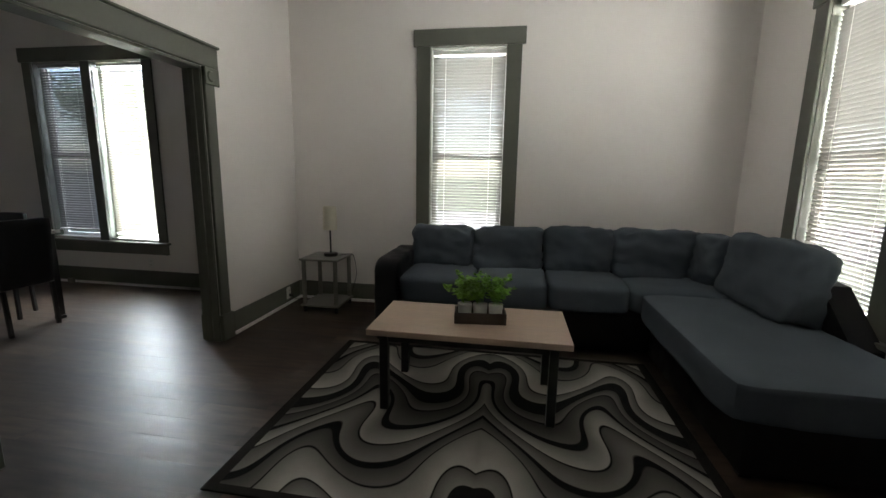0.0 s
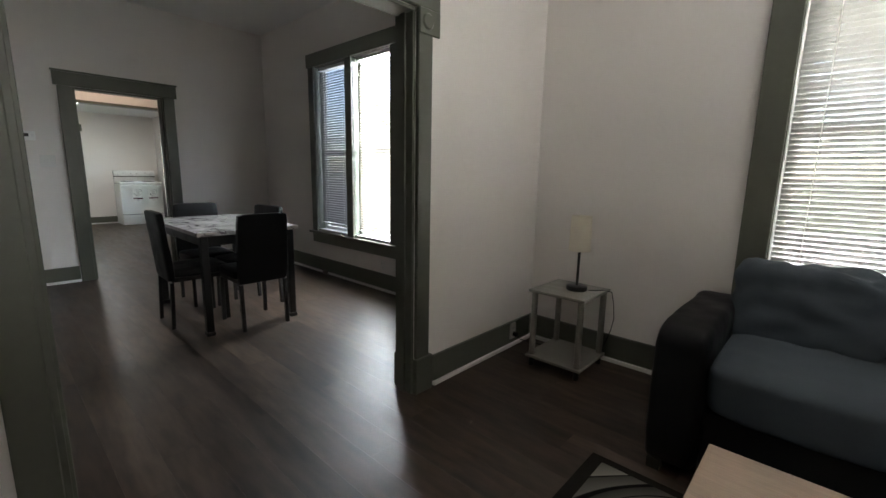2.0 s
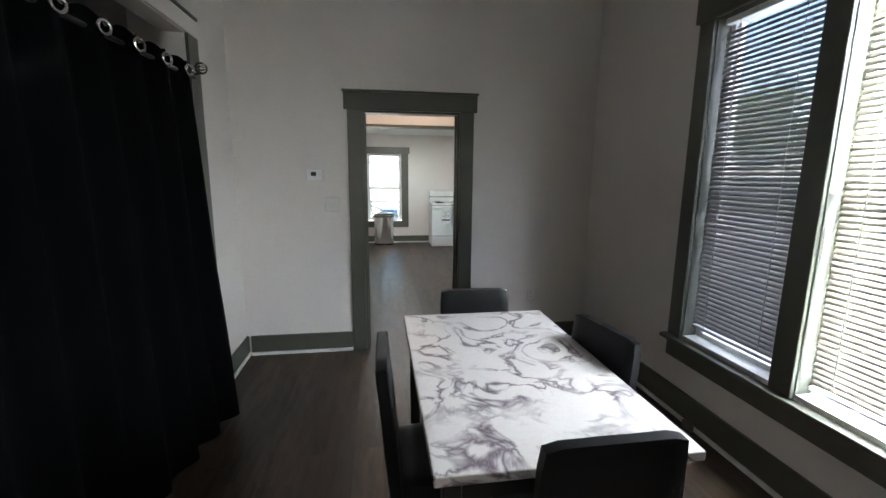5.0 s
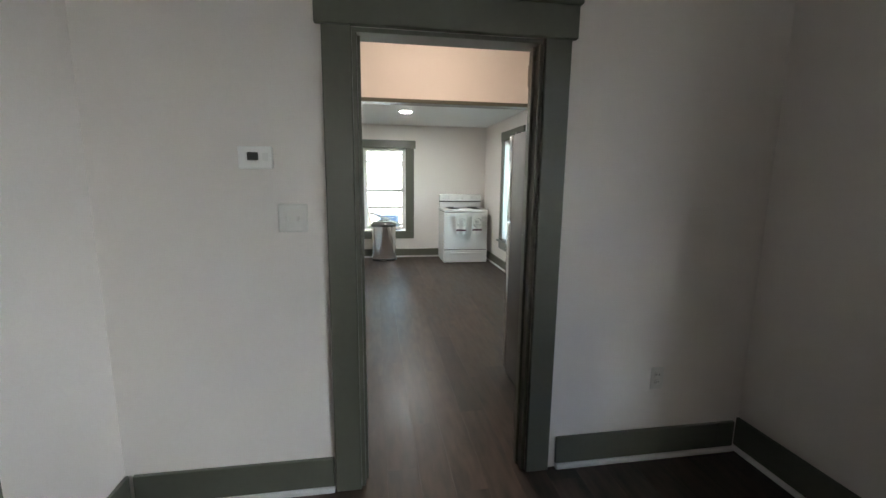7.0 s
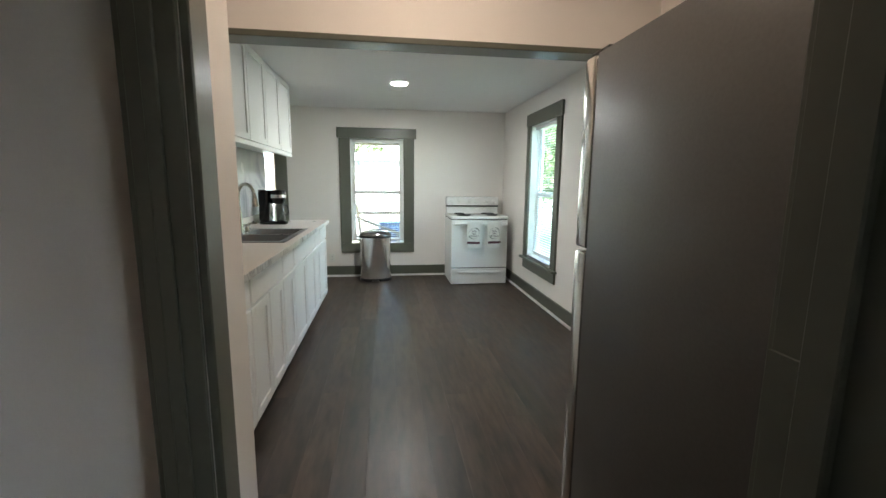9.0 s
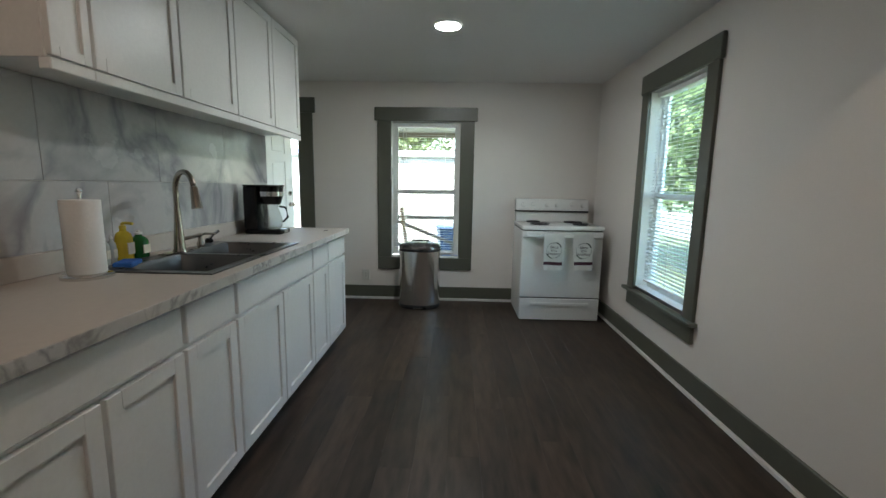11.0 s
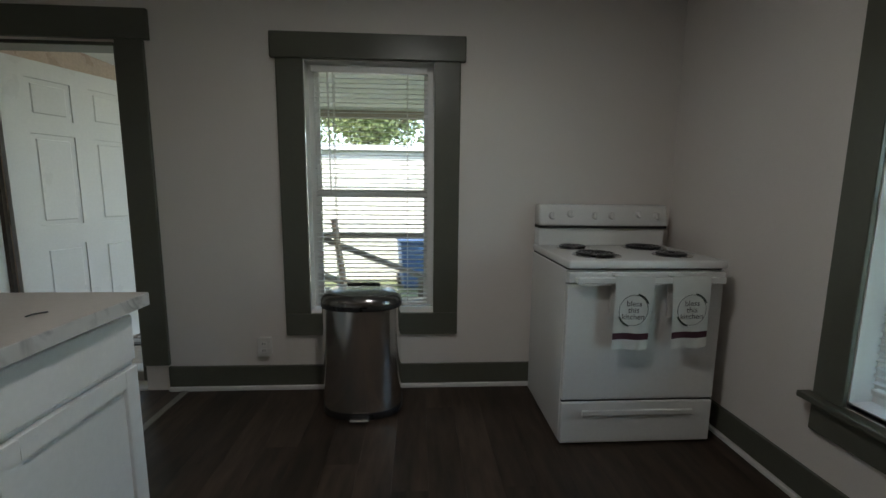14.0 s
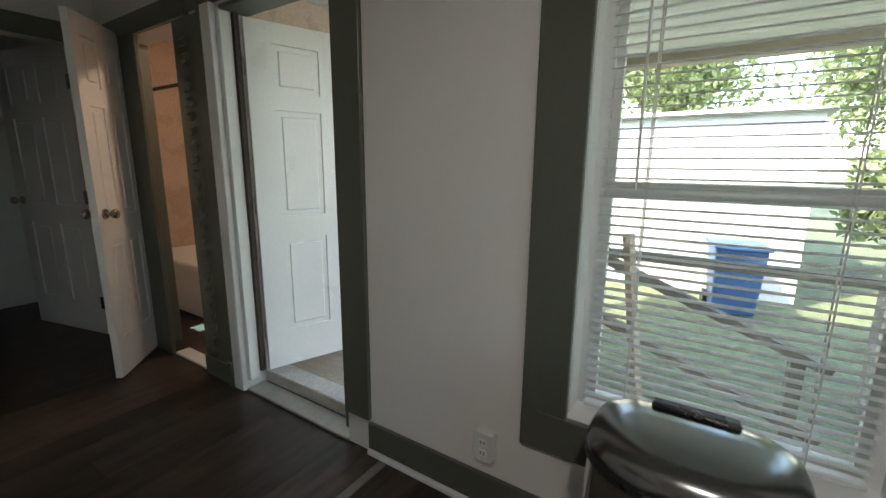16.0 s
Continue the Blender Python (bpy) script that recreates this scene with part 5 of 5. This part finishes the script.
def towel(y, tilt, drop, w=0.180):
    """A printed tea towel over the oven handle, facing +x."""
    t = thing("tea_towel", "white tea towel with wreath print and plum stripe", "towel", pose(-11.156, y, 0.829, tilt, 0, 0), group="towels on the oven handle")
    bands = ((0.0, -drop + 0.075, TOWEL, "cloth"), (-drop + 0.075, -drop + 0.045, PLUM, "stripe"), (-drop + 0.045, -drop, TOWEL, "hem"))
    for hi, lo, m, nm in bands:
        bm = shape()
        n = 14
        cols = []
        for i in range(n + 1):
            f = i / n - 0.5
            rows = []
            for k in range(7):
                z = hi + (lo - hi) * k / 6
                dep = -z / drop
                x = 0.004 + 0.006 * dep * math.sin(f * 9) + 0.003 * dep
                rows.append((bm.verts.new((x, f * w * (1 - 0.06 * math.sin(dep * 2)), z)), bm.verts.new((x - 0.003, f * w * (1 - 0.06 * math.sin(dep * 2)), z))))
            cols.append(rows)
        for a, b in zip(cols, cols[1:]):
            for k in range(6):
                bm.faces.new((a[k][0], b[k][0], b[k + 1][0], a[k + 1][0]))
                bm.faces.new((a[k + 1][1], b[k + 1][1], b[k][1], a[k][1]))
        part(nm, bm, m, t, "plum stripe" if m is PLUM else "", smooth=True)
    bm = shape()
    box(bm, -0.034, 0.004, -w / 2, w / 2, 0.0, 0.004)
    box(bm, -0.036, -0.032, -w / 2, w / 2, -0.19, 0.0)
    part("back_fold", bm, TOWEL, t)
    face = lambda z, d=0.0: Matrix.Translation((0.0135, d, z)) @ pose(0, 0, 0, 90, 0, 90)
    for i, (wd, z) in enumerate((("bless", -0.118), ("this", -0.148), ("kitchen", -0.178))):
        text("printed_word", wd, 0.036, face(z), INK, t)
    bm = shape()
    tube(bm, [(0.0125, 0.066 * math.cos(a), -0.148 + 0.070 * math.sin(a)) for a in [k * 2 * math.pi / 40 for k in range(41)]], 0.0012, 4)
    part("wreath_ring", bm, SPRIG, t)
    bm = shape()
    for base in (0.9, 4.0):
        for k in range(9):
            a = base + (k - 4) * 0.09
            c = Vector((0.0140, 0.067 * math.cos(a), -0.148 + 0.071 * math.sin(a)))
            for s in (-1, 1):
                d = Vector((0, math.cos(a + s * 0.9), math.sin(a + s * 0.9))) * 0.012
                q = Vector((0, -d.z, d.y)) * 0.28
                bm.faces.new([bm.verts.new(p) for p in (c, c + d * 0.5 + q, c + d, c + d * 0.5 - q)])
    part("wreath_leaves", bm, SPRIG, t)


towel(5.085, -1.5, 0.33)
towel(5.345, 1.5, 0.325)
# bin
can = thing("pedal_bin", "brushed stainless step bin with domed lid", "trash can", pose(-11.615, 3.825, 0))


def dshape(bm, levels, n=40):
    rings = []
    for sc, z in levels:
        ring = []
        for i in range(n):
            t = 2 * math.pi * i / n
            c, s = math.cos(t), math.sin(t)
            q = (abs(c) ** 4 + abs(s) ** 4) ** (-1 / 4) if c < 0 else (abs(c) ** 2.3 + abs(s) ** 2.3) ** (-1 / 2.3)
            ring.append(bm.verts.new((0.155 * c * q * sc, 0.212 * s * q * sc, z)))
        rings.append(ring)
    for a, b in zip(rings, rings[1:]):
        for i in range(n):
            bm.faces.new((a[i], a[(i + 1) % n], b[(i + 1) % n], b[i]))
    bm.faces.new(rings[0][::-1])
    bm.faces.new(rings[-1])


# Lid steel darker than the body: its dark reflections are put into the colour.
for nm, mm, lv in (("base_ring", PLASTIC, ((0.98, 0.0), (1.01, 0.01), (1.01, 0.035), (0.99, 0.04))), ("body", mat("bin_steel", (0.86, 0.85, 0.83), 0.15, 1.0, vary=0.04, scale=2, rvary=0.03, grain=90, stretch=(8, 8, 0.3)), ((0.985, 0.0405), (0.985, 0.585))), ("rim", PLASTIC, ((1.0, 0.5855), (1.01, 0.59), (1.01, 0.606), (0.995, 0.61))), ("lid", mat("reflection_dark_lid", (0.24, 0.235, 0.225), 0.2, 1.0, vary=0.05, scale=2, rvary=0.03, grain=90, stretch=(1, 9, 1)), ((1.0, 0.6105), (1.0, 0.622), (0.95, 0.642), (0.82, 0.660), (0.55, 0.672), (0.2, 0.676)))):
    bm = shape()
    dshape(bm, lv)
    part(nm, bm, mm, can, smooth=True)
boxed("lid_handle", PLASTIC, can, (-0.115, -0.085, -0.09, 0.09, 0.655, 0.683), bevel=0.004)
boxed("pedal", STEEL, can, (0.145, 0.195, -0.05, 0.05, 0.012, 0.022), bevel=0.004)
# refrigerator
fg = thing("refrigerator", "dark grey steel refrigerator seen from its side", "refrigerator", pose(0, 0, 0))
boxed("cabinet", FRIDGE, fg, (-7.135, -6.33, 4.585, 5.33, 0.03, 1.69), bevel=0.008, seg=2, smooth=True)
boxed("door", STEEL, fg, (-7.215, -7.145, 4.585, 5.33, 0.05, 1.10), bevel=0.012, seg=2, smooth=True)
boxed("freezer_door", STEEL, fg, (-7.215, -7.145, 4.585, 5.33, 1.11, 1.69), bevel=0.012, seg=2, smooth=True)
boxed("gasket", DARK, fg, (-7.1448, -7.1352, 4.60, 5.315, 0.05, 1.68))
boxed("hinge_cover", PLASTIC, fg, (-7.20, -7.10, 4.60, 4.66, 1.6905, 1.705), bevel=0.003)
boxed("foot", DARK, fg, (-7.1, -6.4, 4.62, 5.30, 0.0, 0.0295))
# ceiling lights
LEDM = glow("led_panel", (0.93, 0.98, 1.0), 22.0)
for nm, lab, at in (("ceiling_light", "round flush white ceiling light, switched on", (-10.285, 4.112, KCEIL)), ("ceiling_light", "round warm flush ceiling light in the passage", (-7.55, 4.15, CEILING))):
    cl = thing(nm, lab, "ceiling light", pose(*at))
    bm = shape()
    lathe(bm, ((0.095, -0.001), (0.095, -0.010), (0.080, -0.016), (0.078, -0.012)), seg=32)
    part("ring", bm, VINYL, cl, smooth=True)
    bm = shape()
    lathe(bm, ((0.076, -0.0125), (0.076, -0.0165), (0.05, -0.019)), seg=32)
    part("diffuser", bm, LEDM if at[2] < 2.5 else glow("warm_panel", (1.0, 0.80, 0.66), 13.0), cl, smooth=True)
# floor joint and worn spots
tagged(boxed("transition_strip", GREYMDF, None, (KX + 0.03, -10.64, 2.735, 2.775, 0.0005, 0.008), bevel=0.003), "grey floor transition strip in the kitchen", "trim", kind="structure")
# tile splashback
sb = tagged(boxed("splashback", GROUT, None, (-10.628, -7.352, 2.7003, 2.7045, 0.985, 1.60)), "grey marble tile splashback", "splashback", kind="structure")
for r_, (z0, z1) in enumerate(((0.986, 1.238), (1.2405, 1.598))):
    x = -10.627
    while x < -7.36:
        w = 0.60 if x > -10.6 or r_ else 0.32
        e = min(x + w, -7.353)
        bm = shape()
        box(bm, x + 0.001, e - 0.001, 2.7047, 2.7125, z0, z1, bevel=0.001)
        tl = part("tile", bm, TILE, sb)
        x = e

# ---- outside ----
GRASS = mat("lawn_and_dirt", (0.12, 0.145, 0.075), 0.95, vary=0.5, scale=0.9, bump=0.02, grain=14)
SIDING = mat("white_siding", (0.72, 0.72, 0.70), 0.7, vary=0.06, scale=2)
CONC = mat("pale_concrete", (0.45, 0.43, 0.39), 0.85, vary=0.15, scale=2, bump=0.002, grain=40)
ROOF = mat("grey_shingle", (0.10, 0.10, 0.10), 0.9, vary=0.3, scale=4, bump=0.01, grain=18)
PORCH = mat("weathered_boards", (0.40, 0.34, 0.27), 0.8, vary=0.3, scale=4, bump=0.002, grain=25, stretch=(8, 1, 8))
PWOOD = mat("grey_weathered_wood", (0.24, 0.22, 0.19), 0.85, vary=0.25, scale=6, bump=0.001, grain=30)
BARK = mat("bark", (0.20, 0.17, 0.14), 0.95, vary=0.4, scale=6, bump=0.02, grain=20)
TREELEAF = mat("tree_leaves", (0.25, 0.31, 0.15), 0.6, vary=0.4, scale=1.5, grain=8, trans=0.5)
BLUE = mat("blue_bin_plastic", (0.03, 0.085, 0.21), 0.45, vary=0.1)
tagged(boxed("ground", GRASS, None, (-900, 900, -900, 900, -0.75, -0.55)), "patchy lawn with bare dirt", "ground", kind="structure")
tagged(boxed("foundation", CONC, None, (KX - 0.139, 2.109, -1.339, 5.68, -0.549, -0.101)), "concrete house foundation", "foundation", kind="structure")
tagged(boxed("road", CONC, None, (-60, 30, 12.5, 22.0, -0.549, -0.52)), "pale sunlit street", "road", kind="structure")
gar = thing("garage", "white garage with lap siding and grey roof", "garage", pose(-17.45, 4.75, -0.55))
GSIDE = mat("white_lap_siding", (0.52, 0.55, 0.52), 0.7, vary=0.08, scale=2)
boxed("wall", GSIDE, gar, (-5, 0, -8.2, 0, 0.0, 2.5))
for i in range(14):
    bm = shape()
    box(bm, 0.001, 0.014, -8.2, 0.0, 0.02 + i * 0.177, 0.19 + i * 0.177)
    for v in bm.verts:
        if v.co.z > 0.1 + i * 0.177 and v.co.x > 0.005:
            v.co.x = 0.003
    part("siding_board", bm, GSIDE, gar)
bm = shape()
vs = [bm.verts.new(p) for p in ((0.12, -8.3, 2.45), (0.12, 0.1, 2.45), (-2.5, 0.1, 2.8), (-2.5, -8.3, 2.8), (-5.35, 0.3, 2.45), (-5.35, -8.5, 2.45))]
for f in ((0, 1, 2, 3), (3, 2, 4, 5), (1, 4, 2), (0, 3, 5), (0, 5, 4, 1)):
    bm.faces.new([vs[i] for i in f])
part("roof", bm, mat("pale_metal_roof", (0.55, 0.56, 0.56), 0.5, 0.3, vary=0.08, scale=1), gar)
wb = thing("wheeled_bin", "blue plastic wheeled recycling bin", "recycling bin", pose(-16.75, 4.05, -0.55, 0, 0, 10))
bm = shape()
box(bm, -0.28, 0.28, -0.27, 0.27, 0.06, 0.85, bevel=0.03, seg=2)
for v in bm.verts:
    k = 0.80 + 0.20 * v.co.z / 0.95
    v.co.x *= k
    v.co.y *= k
part("body", bm, BLUE, wb)
boxed("lid", BLUE, wb, (-0.31, 0.32, -0.29, 0.29, 0.8505, 0.90), bevel=0.02, seg=2)
for y in (-0.24, 0.24):
    bm = shape()
    cyl(bm, (-0.22, y - 0.03, 0.12), (-0.22, y + 0.03, 0.12), 0.12, seg=18)
    part("wheel", bm, PLASTIC, wb)
po = thing("porch", "wooden back porch with boarded ceiling", "porch", pose(0, 0, 0), kind="structure")
boxed("deck", PORCH, po, (-14.3, KX - 0.19, 1.76, 3.1, -0.10, 0.05))
boxed("deck_skirt", PWOOD, po, (-14.28, KX - 0.2, 1.78, 3.05, -0.549, -0.1005))
for i in range(19):
    boxed("ceiling_board", SIDING, po, (-14.79 + i * 0.145, -14.65 + i * 0.145, 1.76, 4.95, 2.13, 2.15))
boxed("beam", PORCH, po, (-14.805, -14.665, 1.76, 4.95, 2.05, 2.1295), (-14.6645, KX - 0.15, 2.62, 2.72, 2.0, 2.1295))
boxed("post", PWOOD, po, (-14.785, -14.685, 1.77, 1.87, -0.549, 2.0495), (-14.785, -14.685, 4.84, 4.94, -0.549, 2.0495))
boxed("porch_roof", ROOF, po, (-14.95, KX - 0.142, 1.76, 5.05, 2.1505, 2.26))
mt = thing("door_mat", "dark patterned rubber door mat", "door mat", pose(-12.75, 2.3, 0.0505, 0, 0, 4))
boxed("mat_base", PLASTIC, mt, (-0.28, 0.28, -0.36, 0.36, 0, 0.010), bevel=0.003)
for i in range(5):
    for k in range(6):
        boxed("mat_tile", CONC, mt, (-0.24 + i * 0.10, -0.17 + i * 0.10, -0.32 + k * 0.11, -0.24 + k * 0.11, 0.0103, 0.013))
rl = thing("porch_railing", "weathered wooden stair railing beside the porch", "railing", pose(-12.75, 3.15, -0.55))


def bar(name, p, q, w, parent, material=PWOOD):
    bm = shape()
    p, q = Vector(p), Vector(q)
    d = q - p
    m = Matrix.Translation((p + q) / 2) @ d.to_track_quat("Z", "Y").to_matrix().to_4x4()
    bmesh.ops.create_cube(bm, size=1.0, matrix=m @ Matrix.Diagonal((w, w * 0.6, d.length, 1)))
    return part(name, bm, material, parent)


bar("rail", (0, 0.0, 1.38), (0, 2.0, 1.38), 0.06, rl)
bar("rail", (0.03, 0.2, 1.37), (0.03, 1.1, 1.02), 0.06, rl)
bar("rail", (0.03, 0.15, 1.10), (0.03, 1.1, 0.72), 0.06, rl)
for y in (0.02, 1.0, 1.98):
    bar("post", (0.0, y, 0.0), (0.0, y, 1.35 if y != 1.0 else 1.05), 0.08, rl)
hs = thing("broom_handle", "pale wooden stick leaning against the railing", "stick", pose(0, 0, 0))
bar("stick", (-12.35, 3.74, -0.549), (-12.42, 3.53, 0.98), 0.045, hs, OAK)


def tree(label, at, height, crown, n, seed, name="tree", leaf=0.16, bole=0.45):
    """Tapered trunk, forking limbs, and a crown of single leaves in uneven clumps."""
    rg = random.Random(seed)
    t = thing(name, label, "tree" if name == "tree" else "bush", pose(*at))
    bm = shape()
    tips = []
    trunk = height * bole
    tube(bm, [(0.06 * math.sin(k), 0.05 * math.cos(k * 1.3), trunk * k / 5) for k in range(6)], height * 0.022, 10)
    for k in range(11):
        a, up = rg.uniform(0, 2 * math.pi), rg.uniform(0.25, 0.95)
        L = crown * rg.uniform(0.6, 1.0)
        p0 = Vector((0, 0, trunk * rg.uniform(0.55, 1.0)))
        p3 = p0 + Vector((math.cos(a) * L * (1.1 - up * 0.6), math.sin(a) * L * (1.1 - up * 0.6), height * 0.55 * up))
        mid = (p0 + p3) / 2 + Vector((0, 0, L * 0.12))
        tube(bm, [p0, mid, p3], height * 0.009, 6)
        tips += [p3, mid + Vector((rg.uniform(-.6, .6), rg.uniform(-.6, .6), rg.uniform(0, .8)))]
    part("trunk", bm, BARK, t)
    r2 = np.random.default_rng(seed)
    c = np.array([tips[i] for i in r2.integers(0, len(tips), n)])
    d = r2.normal(size=(n, 3))
    d /= np.linalg.norm(d, axis=1)[:, None]
    p = c + d * (r2.random((n, 1)) ** 0.5) * crown * 0.42
    u = r2.normal(size=(n, 3))
    u /= np.linalg.norm(u, axis=1)[:, None]
    v = np.cross(u, r2.normal(size=(n, 3)))
    v /= np.linalg.norm(v, axis=1)[:, None]
    s = leaf * (0.6 + 0.8 * r2.random((n, 1)))
    verts = np.stack([p - u * s, p + v * s * 0.45, p + u * s, p - v * s * 0.45], axis=1).reshape(-1, 3)
    faces = np.arange(n * 4).reshape(-1, 4)
    me = bpy.data.meshes.new("crown")
    me.from_pydata(verts.tolist(), [], faces.tolist())
    me.materials.append(TREELEAF)
    cr = new("crown", me)
    cr.parent = t


tree("broad leafy tree on the lawn", (-16.4, 10.0, -0.55), 5.6, 3.1, 22000, 3, leaf=0.085, bole=0.24)
# Second tree is out of view, added only for the shade it casts.
tree("tall unseen tree added to throw shade on the yard", (-15.5, -6.4, -0.55), 9.5, 5.2, 7000, 15, leaf=0.20)
tree("broad leafy tree beside the garage", (-23.5, 7.2, -0.55), 6.5, 2.6, 14000, 4, leaf=0.09)
tree("tall leafy tree along the street", (-27.0, 27.0, -0.55), 8, 3.5, 3500, 8, leaf=0.22)
tree("tall leafy tree behind the garage", (-30.0, 2.0, -0.55), 9, 4.0, 14000, 6, leaf=0.13)
tree("small leafy bush beside the garage", (-20.2, 6.6, -0.55), 2.2, 1.1, 4000, 9, "bush", 0.10)

# ---- plank floor ----
SUB = mat("floor_joint", (0.025, 0.02, 0.017), 0.7)
PLANK = mat("vinyl_wood_plank", (0.047, 0.032, 0.023), 0.40, vary=0.80, scale=2.4, bump=0.0001, grain=5, stretch=(1.0, 5.0, 1), rand=0.34, spec=0.42, rvary=0.05)
nt = PLANK.node_tree
mp = next(n for n in nt.nodes if n.type == "MAPPING")
oi, ge = nt.nodes.new("ShaderNodeObjectInfo"), nt.nodes.new("ShaderNodeNewGeometry")
o1 = fn("MULTIPLY", oi.outputs["Random"], 37.0)
o2 = fn("MULTIPLY_ADD", ge.outputs["Random Per Island"], 23.0, o1)
cb = nt.nodes.new("ShaderNodeCombineXYZ")
for k in range(3):
    nt.links.new(o2, cb.inputs[k])
nt.links.new(cb.outputs[0], mp.inputs["Location"])
floor = tagged(boxed("floor", SUB, None, (KX - 0.139, 2.109, -1.34, 5.70, -0.1, -0.006)), "dark grey-brown wood-look plank floor", "floor", kind="structure")
PW, PL = 0.152, 1.22


def plank_mesh(length, width):
    bm = shape()
    box(bm, 0, length, 0, width, -0.006, 0.0)
    me = bpy.data.meshes.new("plank")
    bmesh.ops.recalc_face_normals(bm, faces=bm.faces)
    bm.to_mesh(me)
    bm.free()
    me.materials.append(PLANK)
    return me


full = plank_mesh(PL - 0.0004, PW - 0.0004)
rg = random.Random(12)
rest = shape()
count = 0
for row in range(int((5.68 + 1.3) / PW) + 1):
    y = -1.3 + row * PW
    x = KX - 0.10 - rg.uniform(0, PL)
    while x < 2.1:
        near = 2.75 < y < 4.65 or (y > 2.6 and x > -6.4) or (1.0 < y < 3 and x < -10.7)
        if near and count < 300:
            o = new("plank", full)
            o.parent = floor
            o.location = (x, y, 0)
            count += 1
        else:
            box(rest, x, x + PL - 0.0004, y, y + PW - 0.0004, -0.006, 0.0)
        x += PL
tagged(part("plank_field", rest, PLANK, floor), kind="stuff")
